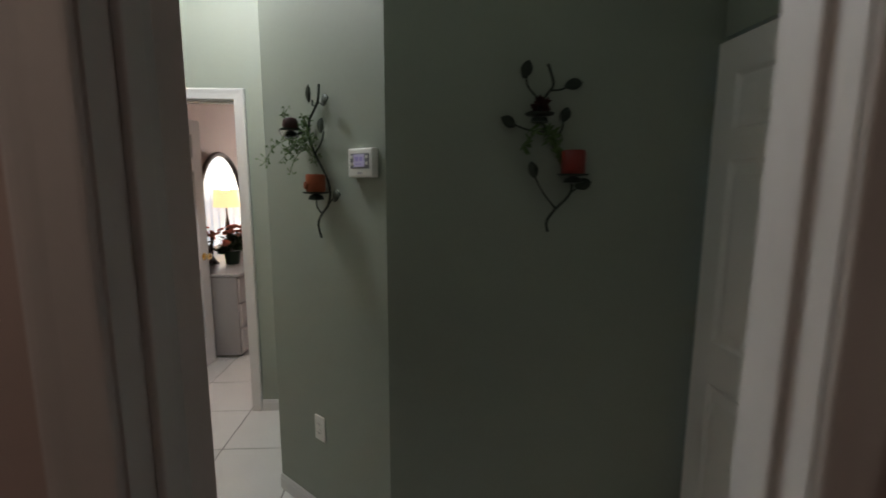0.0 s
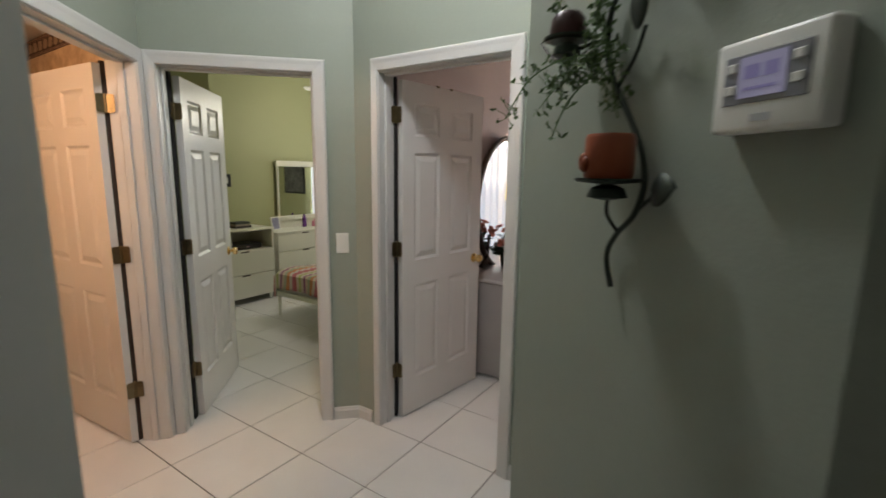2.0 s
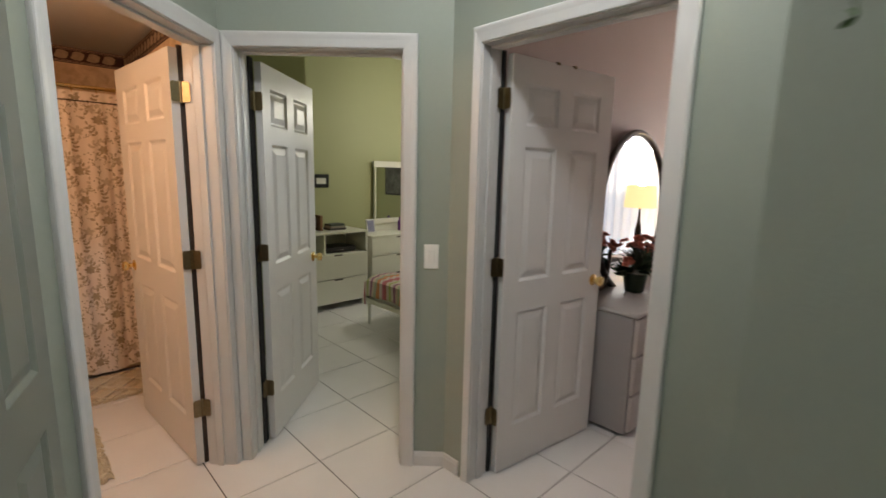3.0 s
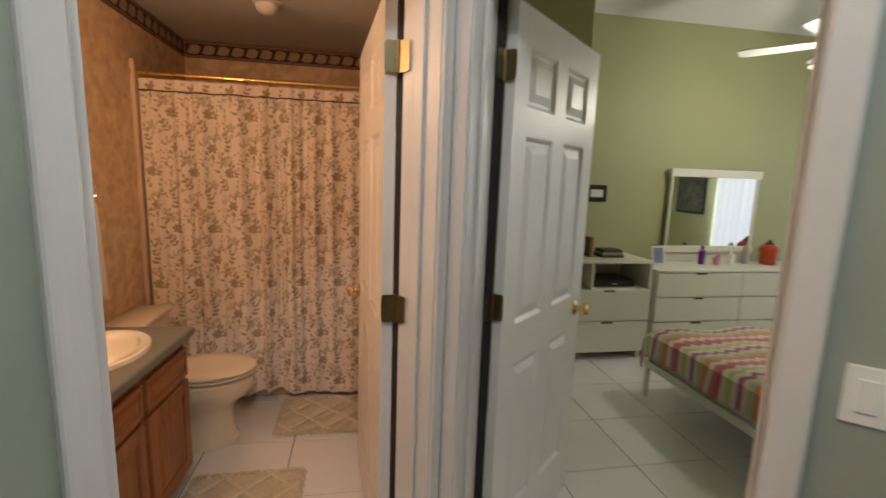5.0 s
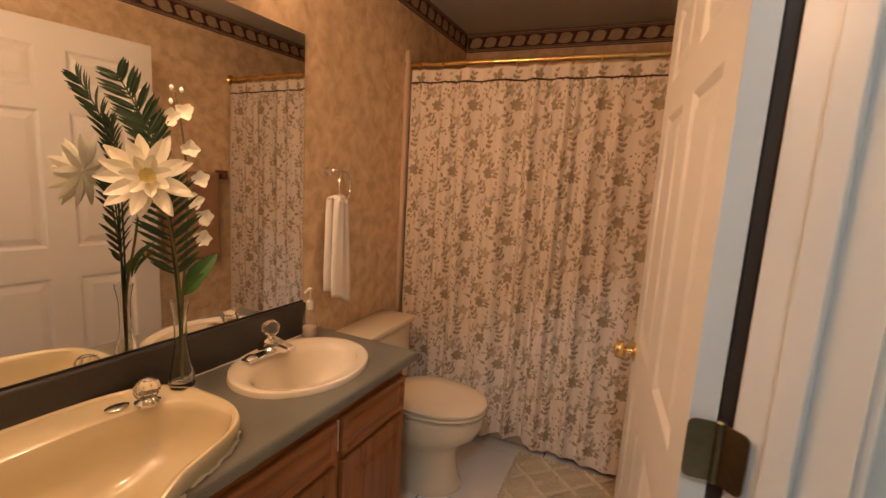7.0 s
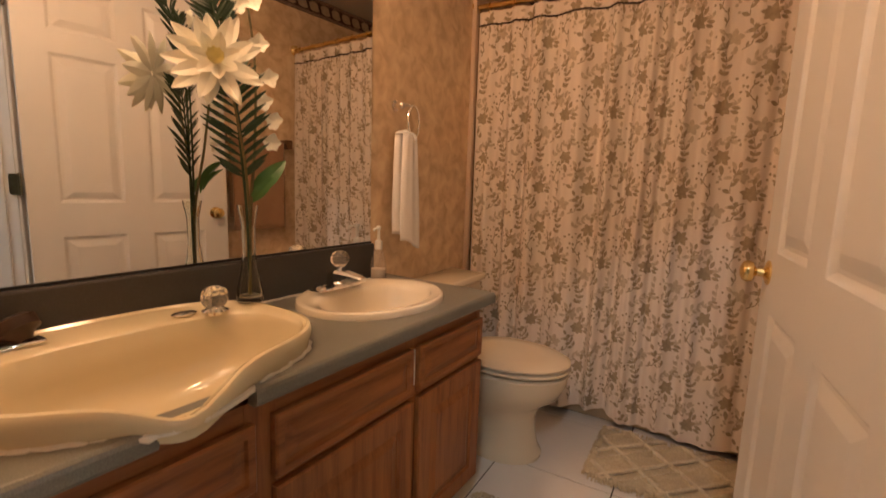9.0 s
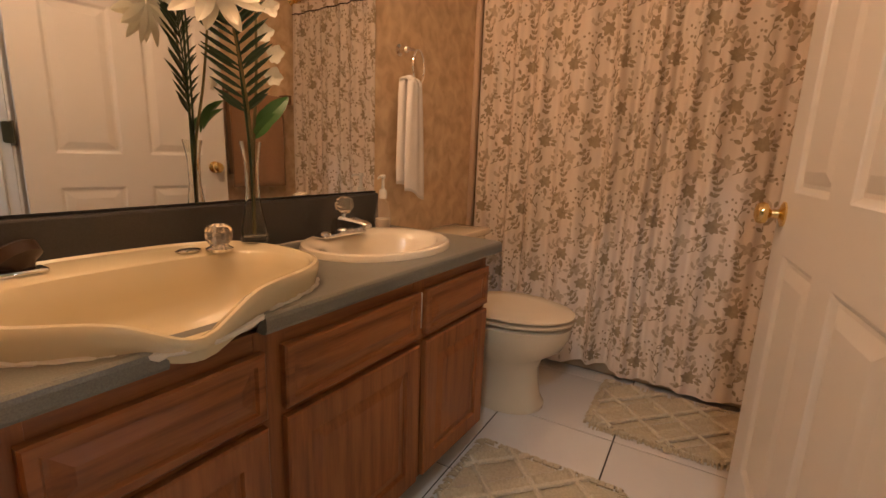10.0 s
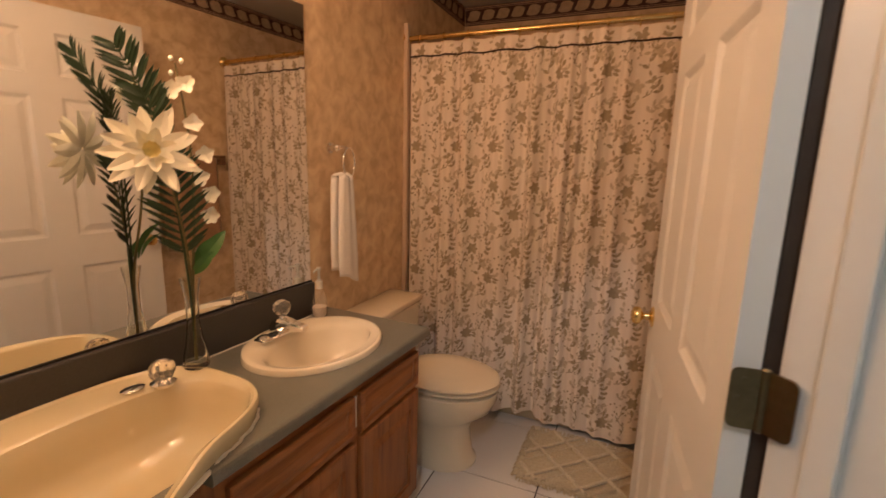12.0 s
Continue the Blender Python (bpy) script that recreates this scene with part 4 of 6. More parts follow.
# lily: three whorls facing the doorway
lc = Vector((-2.818, 0.969, 1.365))
face = Vector((0.52, 0.82, 0.10)).normalized()
sa = face.cross(Vector((0, 0, 1))).normalized()
sb = sa.cross(face)
bm = bmesh.new()
rnd = random.Random(3)
for count, ln, lift, w, off in ((9, 0.108, 0.02, 0.035, 0.0), (8, 0.098, 0.28, 0.034, 0.4), (7, 0.066, 0.75, 0.028, 0.1)):
    for k in range(count):
        a = 2 * math.pi * (k + off) / count + rnd.uniform(-0.08, 0.08)
        d = (sa * math.cos(a) + sb * math.sin(a) + face * lift).normalized()
        blade(bm, lc + d * 0.008, lc + d * ln * rnd.uniform(0.92, 1.06), w, face, -0.10, 7)
part("lily_petals", bm, PETAL, bunch, "cream white pointed lily petals", smooth=True)
bm = bmesh.new()
for k in range(9):
    a = 2 * math.pi * k / 9
    d = (sa * math.cos(a) * 0.5 + sb * math.sin(a) * 0.5 + face).normalized()
    blade(bm, lc + face * 0.01, lc + d * 0.042, 0.022, face, -0.15, 4)
part("lily_centre", bm, YELLOW, bunch, "pale yellow lily centre", smooth=True)
rnd = random.Random(9)
for c in ((-2.905, 0.93, 1.515), (-2.945, 0.925, 1.535), (-2.955, 0.93, 1.44), (-2.98, 0.935, 1.36), (-2.985, 0.94, 1.255), (-2.97, 0.95, 1.20), (-2.965, 0.93, 1.30)):
    c = Vector(c)
    bm = bmesh.new()
    for k in range(5):
        a = 2 * math.pi * k / 5 + rnd.random()
        d = (sa * math.cos(a) + sb * math.sin(a) + face * 0.35).normalized()
        blade(bm, c, c + d * 0.026, 0.024, face, -0.1, 4)
    part("orchid_flower", bm, PETAL, bunch, "small white orchid flower", smooth=True)
for c in ((-2.918, 0.915, 1.592), (-2.945, 0.915, 1.590), (-2.912, 0.92, 1.556)):
    bm = bmesh.new()
    lathe(bm, [(0.002, -0.006), (0.006, 0), (0.004, 0.006), (0.001, 0.008)], c, 8)
    part("bud", bm, PETAL, bunch, smooth=True)

# toilet
toilet = thing("toilet", "biscuit-coloured toilet with closed lid beside the vanity", "toilet")
TX = -3.872
bm = bmesh.new()
box(bm, TX - 0.225, TX + 0.225, 0.812, 0.990, 0.365, 0.665, 0.022, 3)
part("tank", bm, TOILETW, toilet, smooth=True)
bm = bmesh.new()
box(bm, TX - 0.237, TX + 0.237, 0.808, 1.004, 0.665, 0.698, 0.010, 3)
part("tank_lid", bm, TOILETW, toilet, smooth=True)


def egg(cx, cy, a, b0, b1, z, n=48):
    return [(cx + a * math.cos(t), cy + (b1 if math.sin(t) > 0 else b0) * math.sin(t), z) for t in (2 * math.pi * k / n for k in range(n))]


rings = [egg(TX, 1.225, 0.128, 0.20, 0.165, 0.0), egg(TX, 1.225, 0.129, 0.20, 0.167, 0.014), egg(TX, 1.225, 0.118, 0.20, 0.148, 0.045), egg(TX, 1.225, 0.110, 0.20, 0.136, 0.11), egg(TX, 1.22, 0.112, 0.20, 0.138, 0.175),
         egg(TX, 1.205, 0.140, 0.21, 0.170, 0.225), egg(TX, 1.22, 0.174, 0.22, 0.228, 0.275), egg(TX, 1.225, 0.188, 0.225, 0.252, 0.33), egg(TX, 1.225, 0.189, 0.225, 0.255, 0.372), egg(TX, 1.225, 0.178, 0.215, 0.244, 0.379)]
bm = basin("bowl", rings, TOILETW, "")
part("bowl", bm, TOILETW, toilet, smooth=True)
bm = bmesh.new()
box(bm, TX - 0.10, TX + 0.10, 0.83, 1.05, 0.05, 0.365, 0.03, 3)
part("pedestal", bm, TOILETW, toilet, smooth=True)
bm = basin("seat", [egg(TX, 1.225, 0.182, 0.20, 0.256, 0.388), egg(TX, 1.225, 0.191, 0.21, 0.264, 0.394), egg(TX, 1.225, 0.191, 0.21, 0.264, 0.402), egg(TX, 1.225, 0.170, 0.20, 0.25, 0.406)], TOILETW, "")
part("seat", bm, TOILETW, toilet, smooth=True)
bm = basin("lid", [egg(TX, 1.225, 0.181, 0.205, 0.252, 0.411), egg(TX, 1.225, 0.189, 0.21, 0.262, 0.414), egg(TX, 1.225, 0.189, 0.21, 0.262, 0.420), egg(TX, 1.225, 0.170, 0.20, 0.248, 0.428), egg(TX, 1.225, 0.10, 0.12, 0.16, 0.432)], TOILETW, "")
part("lid", bm, TOILETW, toilet, "closed biscuit lid", smooth=True)

# bathtub, curtain and rod
tub = thing("bathtub", "almond enamel bathtub behind the shower curtain", "bathtub")
bm = bmesh.new()
box(bm, -5.095, -4.345, 0.803, 2.342, 0.0, 0.40, 0.012, 2)
part("tub_body", bm, TUBM, tub)

def curtain_x(y):
    ph = y * 44 + 1.3 * math.sin(y * 7.0) + 0.8 * math.sin(y * 17)
    return (0.020 + 0.010 * math.sin(y * 5 + 1)) * math.sin(ph) + (0.0050 + 0.0025 * math.sin(y * 9)) * math.sin(y * 121 + 2.0 * math.sin(y * 11))


def curtain_point(y, z):
    """A point of the hanging cloth."""
    v = (1.945 - z) / 1.89
    k = 0.55 + 0.45 * min(1, v * 3)
    drift = 0.03 * v * math.sin(y * 3.1 + 0.4) + 0.012 * math.sin(v * 5 + y * 11) * v
    return Vector((-4.275 + curtain_x(y) * k + drift * 0.6, y + 0.008 * math.sin(v * 3 + y * 13) * v, z))


def hem(y):
    return 0.055 + 0.018 * math.sin(y * 9) - 0.035 * math.exp(-((y - 1.66) / 0.07) ** 2)


curtain = thing("shower_curtain", "pale shower curtain printed with taupe leaf sprigs, drawn closed", "shower curtain")
bm = bmesh.new()
cloth(bm, lambda u, v: curtain_point(0.828 + u * 1.497, 1.945 + (hem(0.828 + u * 1.497) - 1.945) * v), 430, 26)
part("cloth", bm, CLOTH, curtain, smooth=True)
# arc length along the cloth, so that the print is even on it
ys = np.linspace(0.828, 2.325, 600)
xs_ = np.array([curtain_x(y) for y in ys])
arc = np.concatenate(([0.0], np.cumsum(np.hypot(np.diff(xs_), np.diff(ys)))))
rnd = random.Random(17)
bm = bmesh.new()


def print_leaf(s, z, ang, ln, w, lift=0.0022):
    """A pointed leaf of the print, laid on the cloth."""
    c, q = math.cos(ang), math.sin(ang)
    vs = []
    for a, b in ((0, 0), (0.25, 0.36), (0.55, 0.5), (0.8, 0.3), (1.0, 0.0), (0.8, -0.3), (0.55, -0.5), (0.25, -0.36)):
        ss, zz = s + (a * ln * c - b * w * q), z + (a * ln * q + b * w * c)
        if ss < 0.01 or ss > arc[-1] - 0.01 or zz > 1.938:
            return
        y = float(np.interp(ss, arc, ys))
        if zz < hem(y) + 0.008:
            return
        vs.append(bm.verts.new(curtain_point(y, zz) + Vector((lift, 0, 0))))
    bm.faces.new(vs)


def sprig(s, z, up, n):
    """Curving stem with leaves in pairs."""
    out = []
    for k in range(n):
        out.append((s, z, up, 0.022, 0.0036))
        for sd in (-1, 1):
            if rnd.random() < 0.85:
                out.append((s, z, up + sd * rnd.uniform(0.6, 1.1), rnd.uniform(0.020, 0.030), rnd.uniform(0.010, 0.015)))
        s, z = s + math.cos(up) * 0.021, z + math.sin(up) * 0.021
        up += rnd.uniform(-0.45, 0.45)
    out.append((s, z, up, 0.024, 0.012))
    return out


def blossom(s, z, up, n):
    """Open flower of broad petals over a few leaves."""
    out = [(s, z, up + 6.283 * k / n + rnd.uniform(-0.15, 0.15), rnd.uniform(0.024, 0.034), rnd.uniform(0.015, 0.020)) for k in range(n)]
    for k in range(4):
        a = up + rnd.uniform(0, 6.283)
        out.append((s + 0.026 * math.cos(a), z + 0.026 * math.sin(a), a + rnd.uniform(-0.4, 0.4), rnd.uniform(0.024, 0.034), 0.013))
    return out


def vine(s, z, up, n):
    """Thin looping tendril with narrow leaves."""
    out = []
    for k in range(n):
        out.append((s, z, up, 0.020, 0.0045))
        if k % 2:
            out.append((s, z, up + (0.9 if k % 4 == 1 else -0.9), 0.020, 0.008))
        s, z = s + math.cos(up) * 0.015, z + math.sin(up) * 0.015
        up += 0.75 * math.sin(k * 1.15)
    return out


def berries(s, z, up, n):
    """Loose cluster of small dots."""
    return [(s + rnd.gauss(0, 0.020), z + rnd.gauss(0, 0.026), rnd.uniform(0, 6.28), rnd.uniform(0.009, 0.013), rnd.uniform(0.008, 0.011)) for k in range(n)]


# one repeat of the print, then a half-drop of it all over the cloth
CELL_W, CELL_H, GROW = 0.262, 0.330, 1.2
cell = []
for kind, cs, cz, up, n in ((blossom, 0.040, 0.050, 0.3, 7), (vine, 0.130, 0.020, 1.2, 8), (sprig, 0.200, 0.050, 1.7, 4), (berries, 0.095, 0.115, 0, 9), (blossom, 0.165, 0.165, 1.0, 6), (sprig, 0.030, 0.150, 1.2, 5),
                            (vine, 0.075, 0.225, 0.4, 7), (berries, 0.215, 0.235, 0, 8), (sprig, 0.140, 0.245, 2.2, 3)):
    cell += kind(cs, cz, up, n)
for i in range(-1, int(arc[-1] / CELL_W) + 2):
    for j in range(-1, 8):
        for s, z, a, ln, w in cell:
            print_leaf(s * GROW + (i + 0.5 * (j % 2)) * CELL_W, z * GROW + 0.06 + j * CELL_H, a, ln * GROW, w * GROW)
o = part("leaf_print", bm, SPRIG, curtain, "taupe printed leaf sprigs")
o["kind"] = "stuff"
bm = bmesh.new()
cell = []
for kind, cs, cz, up, n in ((sprig, 0.085, 0.060, 2.4, 3), (blossom, 0.010, 0.105, 0.9, 6), (berries, 0.170, 0.110, 0, 10), (sprig, 0.105, 0.175, 0.9, 4), (blossom, 0.055, 0.265, 0.2, 5), (berries, 0.020, 0.215, 0, 8), (sprig, 0.190, 0.210, 1.4, 3)):
    cell += kind(cs, cz, up, n)
for i in range(-1, int(arc[-1] / CELL_W) + 2):
    for j in range(-1, 8):
        for s, z, a, ln, w in cell:
            print_leaf(s * GROW + (i + 0.5 * (j % 2)) * CELL_W, z * GROW + 0.06 + j * CELL_H, a, ln * GROW, w * GROW, 0.0016)
o = part("pale_leaf_print", bm, PALESPRIG, curtain, "paler printed leaves between the sprigs")
o["kind"] = "stuff"
bm = bmesh.new()
tube(bm, [curtain_point(y, 1.882) + Vector((0.003, 0, 0)) for y in np.linspace(0.828, 2.325, 160)], 0.004, 5)
part("hem_cord", bm, BRONZE, curtain, "thin dark cord along the header")
rod = thing("curtain_rod", "polished brass shower curtain rod with end flanges", "curtain rod")
bm = bmesh.new()
tube(bm, [(-4.28, 0.803, 1.972), (-4.28, 2.342, 1.972)], 0.0125, 14)
part("bar", bm, BRASS, rod, smooth=True)
for y, s in ((0.801, -90), (2.344, 90)):
    bm = bmesh.new()
    lathe(bm, [(0.034, 0), (0.034, 0.006), (0.022, 0.016), (0.0125, 0.022)], seg=20, m=pose(-4.28, y, 1.972, s))
    part("flange", bm, BRASS, rod, smooth=True)
for k in range(12):
    y = 0.88 + k * 0.128
    bm = bmesh.new()
    tube(bm, [(-4.28 + 0.019 * math.cos(a), y, 1.962 + 0.026 * math.sin(a)) for a in np.linspace(0, 2 * math.pi, 17)], 0.0022, 6)
    part("curtain_ring", bm, BRASS, rod, smooth=True)
bm = bmesh.new()
box(bm, -4.280, -4.248, 0.8, 0.822, 0.0, 2.04, 0.004, 1)
tagged(make("trim_tub_edge", bm, STRIP), "pale vertical trim strip at the end of the bathtub wall", "trim", kind="structure")

# wallpaper border below the bathroom ceiling
BORDER = mat("border_print_ground", (0.055, 0.024, 0.022), 0.65, grain=0.25, grain_scale=60)
BAND = mat("border_print_band", (0.40, 0.27, 0.20), 0.65, grain=0.2, grain_scale=60)
MOTIF = mat("border_print_motif", (0.42, 0.31, 0.21), 0.65, grain=0.35, grain_scale=45)


def border(m, length):
    root = thing("trim_wallpaper_border", "dark wallpaper border with a row of tan leaf shapes", "wallpaper border", kind="structure")
    bm = bmesh.new()
    box(bm, 0, length, -0.002, 0.0, 2.247, 2.364, m=m)
    part("ground", bm, BORDER, root)
    bm = bmesh.new()
    for z0, z1 in ((2.2525, 2.2585), (2.352, 2.358), (2.2635, 2.2665), (2.3435, 2.3465)):
        box(bm, 0, length, -0.003, -0.002, z0, z1, m=m)
    part("line", bm, BAND, root)
    bm = bmesh.new()
    shape = [(-0.046, -0.022), (-0.020, -0.032), (0.012, -0.031), (0.030, -0.024), (0.038, -0.006), (0.044, 0.018), (0.020, 0.031), (-0.012, 0.032), (-0.028, 0.024), (-0.034, 0.004)]
    for k in range(int(length / 0.098)):
        cx = 0.06 + k * 0.098
        bm.faces.new([bm.verts.new(m @ Vector((cx + a, -0.0035, 2.305 + b))) for a, b in shape])
    part("leaf_print", bm, MOTIF, root)


border(frame_of(along_vanity(-1.45), BEND), 2.03)
border(frame_of(BEND, (-5.1, 0.80)), 1.615)
border(frame_of((-5.1, 0.805), (-5.1, 2.345)), 1.535)
border(frame_of((-5.09, 2.345), (-2.95, 2.345)), 2.1)

dome = thing("ceiling_dome", "small off-white ceiling dome fixture, unlit", "ceiling fixture")
bm = bmesh.new()
lathe(bm, [(0.075, 0.0), (0.075, -0.012), (0.062, -0.020)], (-4.15, 1.54, 2.364), 24)
part("base_ring", bm, PLASTIC, dome, smooth=True)
bm = bmesh.new()
lathe(bm, [(0.060, -0.018), (0.058, -0.035), (0.045, -0.055), (0.025, -0.066), (0.001, -0.070)], (-4.15, 1.54, 2.364), 24)
part("globe", bm, PLASTIC, dome, "off-white globe", smooth=True)


def bath_mat(x0, x1, y0, y1, seed):
    rnd = random.Random(seed)
    root = thing("bath_mat", "beige chenille bath mat with diamond lattice on the tiles", "rug", group="bath mats")
    bm = bmesh.new()
    nx, ny = 60, 60

    def f(u, v):
        x, y = x0 + (x1 - x0) * u, y0 + (y1 - y0) * v
        a, b = (x - x0) / 0.21, (y - y0) / 0.21
        d = min(abs((a + b) % 1 - 0.5), abs((a - b) % 1 - 0.5))
        z = 0.010 + 0.016 * math.exp(-((d) / 0.07) ** 2) + rnd.uniform(-0.002, 0.002)
        edge = min(u, 1 - u, v, 1 - v)
        if edge < 0.001:
            z = 0.001
        return (x + rnd.uniform(-0.002, 0.002), y + rnd.uniform(-0.002, 0.002), z)

    cloth(bm, f, nx, ny)
    part("woven_top", bm, RUGM, root, smooth=True)
    bm = bmesh.new()
    w, h = x1 - x0, y1 - y0
    for sg in (-1, 1):
        c = -2.0
        while c < 2.0:
            pts = []
            for k in range(81):
                x = x0 + w * k / 80
                y = (y0 if sg > 0 else y1) + sg * ((x - x0) + c)
                if y0 < y < y1:
                    pts.append((x, y + rnd.uniform(-0.002, 0.002), 0.019 + rnd.uniform(-0.002, 0.002)))
            if len(pts) > 3:
                tube(bm, pts, 0.0085, 6)
            c += 0.21
    part("rope_lattice", bm, ROPE, root, "paler raised rope lattice", smooth=True)
    bm = bmesh.new()
    for k in range(420):
        side = rnd.randrange(4)
        t = rnd.random()
        q = {0: (x0 + (x1 - x0) * t, y0), 1: (x0 + (x1 - x0) * t, y1), 2: (x0, y0 + (y1 - y0) * t), 3: (x1, y0 + (y1 - y0) * t)}[side]
        o = {0: (0, -1), 1: (0, 1), 2: (-1, 0), 3: (1, 0)}[side]
        ln = rnd.uniform(0.012, 0.026)
        j = rnd.uniform(-0.012, 0.012)
        e = (q[0] + o[0] * ln + o[1] * j, q[1] + o[1] * ln + o[0] * j, 0.004)
        tube(bm, [(q[0] - o[0] * 0.008, q[1] - o[1] * 0.008, 0.014), ((q[0] + e[0]) / 2, (q[1] + e[1]) / 2, 0.015), e], 0.0042, 5, 0.003)
    part("fringe", bm, RUGM, root, smooth=True)


bath_mat(-4.262, -3.855, 1.585, 2.13, 1)
bath_mat(-3.520, -2.95, 1.285, 1.765, 2)

# towel rail on the partition, seen in the mirror
rail = thing("towel_rail", "brown wooden towel rail on the partition wall", "towel rail")
bm = bmesh.new()
tube(bm, [(-4.17, 2.280, 1.335), (-3.72, 2.280, 1.335)], 0.009, 10)
part("bar", bm, BROWNFRAME, rail, smooth=True)
for x in (-4.17, -3.72):
    bm = bmesh.new()
    box(bm, x - 0.02, x + 0.02, 2.260, 2.344, 1.305, 1.365, 0.004)
    part("bracket", bm, BROWNFRAME, rail)
bm = bmesh.new()
cloth(bm, lambda u, v: (-4.12 + 0.36 * u, 2.263 - 0.004 * math.sin(u * 14) - 0.004 * v, 1.345 - 0.56 * v), 24, 14)
cloth(bm, lambda u, v: (-4.12 + 0.36 * u, 2.297 + 0.003 * math.sin(u * 14), 1.345 - 0.48 * v), 24, 12)
cloth(bm, lambda u, v: (-4.12 + 0.36 * u, 2.263 + 0.034 * v, 1.345 + 0.006 * math.sin(v * math.pi)), 24, 3)
o = make("bath_towel", bm, TANTOWEL, True)
sol = o.modifiers.new("thickness", "SOLIDIFY")
sol.thickness = 0.006
tagged(o, "tan bath towel hanging over a wooden rail", "towel")

# strike plate on the bathroom jamb
bm = bmesh.new()
box(bm, A_OPEN[0] - 0.0005, A_OPEN[0] + 0.0015, TH - 0.034, TH - 0.006, 0.885, 0.945, 0.0004, 1, m=FA)
tagged(make("trim_strike_plate", bm, BRASS), "brass strike plate let into the white jamb", "strike plate", kind="structure")

# ---- hall ----
def plate(root_name, m, u, z, label, kind):
    root = thing(root_name, label, kind)
    bm = bmesh.new()
    box(bm, u - 0.035, u + 0.035, -0.006, 0.0, z - 0.058, z + 0.058, 0.003, 2, m=m)
    part("cover_plate", bm, PLASTIC, root)
    return root


sw = plate("light_switch", FB, 0.666, 1.083, "white rocker light switch on the sage wall", "switch")
bm = bmesh.new()
box(bm, 0.650, 0.682, -0.010, -0.004, 1.050, 1.116, 0.002, 2, m=FB)
part("rocker", bm, PLASTIC, sw)
ol = plate("wall_outlet", FD, 0.340, 0.443, "white electrical outlet low on the sage wall", "outlet")
for dz in (-0.020, 0.020):
    bm = bmesh.new()
    lathe(bm, [(0.0165, 0), (0.0165, 0.0025), (0.001, 0.003)], seg=16, m=FD @ pose(0.340, -0.006, 0.443 + dz, 90))
    part("socket", bm, PLASTIC, ol)
    for du in (-0.006, 0.006):
        bm = bmesh.new()
        box(bm, 0.340 + du - 0.001, 0.340 + du + 0.001, -0.0092, -0.0086, 0.443 + dz - 0.004, 0.443 + dz + 0.005, m=FD)
        part("slot", bm, BLACK, ol)

LCDINK = mat("violet_lcd_ink", (0.30, 0.27, 0.46), 0.2, emit=(0.30, 0.26, 0.70), strength=0.10)
th = thing("thermostat", "white digital thermostat with a lilac screen on the wall", "thermostat")
TU, TZ = 0.680, 1.588
bm = bmesh.new()
box(bm, TU - 0.066, TU + 0.066, -0.030, 0.0, TZ - 0.051, TZ + 0.051, 0.006, 3, m=FD)
part("case", bm, PLASTIC, th, smooth=True)
bm = bmesh.new()
box(bm, TU - 0.050, TU + 0.050, -0.0312, -0.0296, TZ - 0.020, TZ + 0.033, 0.001, 1, m=FD)
part("screen_surround", bm, mat("grey_plastic", (0.25, 0.25, 0.27), 0.4), th)
bm = bmesh.new()
box(bm, TU - 0.030, TU + 0.026, -0.0326, -0.0310, TZ - 0.014, TZ + 0.029, m=FD)
part("screen", bm, LCD, th, "lilac lcd screen")
for k, (u, z) in enumerate(((-0.040, 0.020), (-0.040, -0.004), (0.038, 0.020), (0.038, -0.002))):
    bm = bmesh.new()
    box(bm, TU + u - 0.006, TU + u + 0.006, -0.0335, -0.0310, TZ + z - 0.005, TZ + z + 0.005, 0.001, 1, m=FD)
    part("button", bm, PLASTIC, th)
for u0, u1, z0, z1 in ((-0.022, -0.004, 0.006, 0.020), (0.002, 0.018, 0.006, 0.020), (-0.022, 0.016, -0.006, -0.003)):
    bm = bmesh.new()
    box(bm, TU + u0, TU + u1, -0.0332, -0.0324, TZ + z0, TZ + z1, m=FD)
    part("screen_bar", bm, LCDINK, th)
bm = bmesh.new()
box(bm, TU - 0.012, TU + 0.012, -0.0307, -0.0298, TZ - 0.040, TZ - 0.032, m=FD)
part("mark", bm, mat("pale_grey_mark", (0.45, 0.45, 0.47), 0.5), th)


def iron_leaf(bm, m, u, z, ln, w, ang, y=-0.03):
    c = Vector((u, y, z))
    d = Vector((math.cos(radians(ang)), -0.15, math.sin(radians(ang))))
    up = Vector((0.1, -1, 0.2))
    sd = d.cross(up).normalized()
    rows = []
    for k in range(9):
        t = k / 8
        ww = w * math.sin(math.pi * min(1, 0.04 + t * 0.96)) ** 0.75 * 0.5
        q = c + d * (t - 0.5) * ln + up * 0.10 * w * math.sin(math.pi * t)
        rows.append([bm.verts.new(m @ v) for v in (q - sd * ww, q - up * 0.06 * w, q + sd * ww)])
    for a, b in zip(rows, rows[1:]):
        bm.faces.new((a[0], a[1], b[1], b[0]))
        bm.faces.new((a[1], a[2], b[2], b[1]))


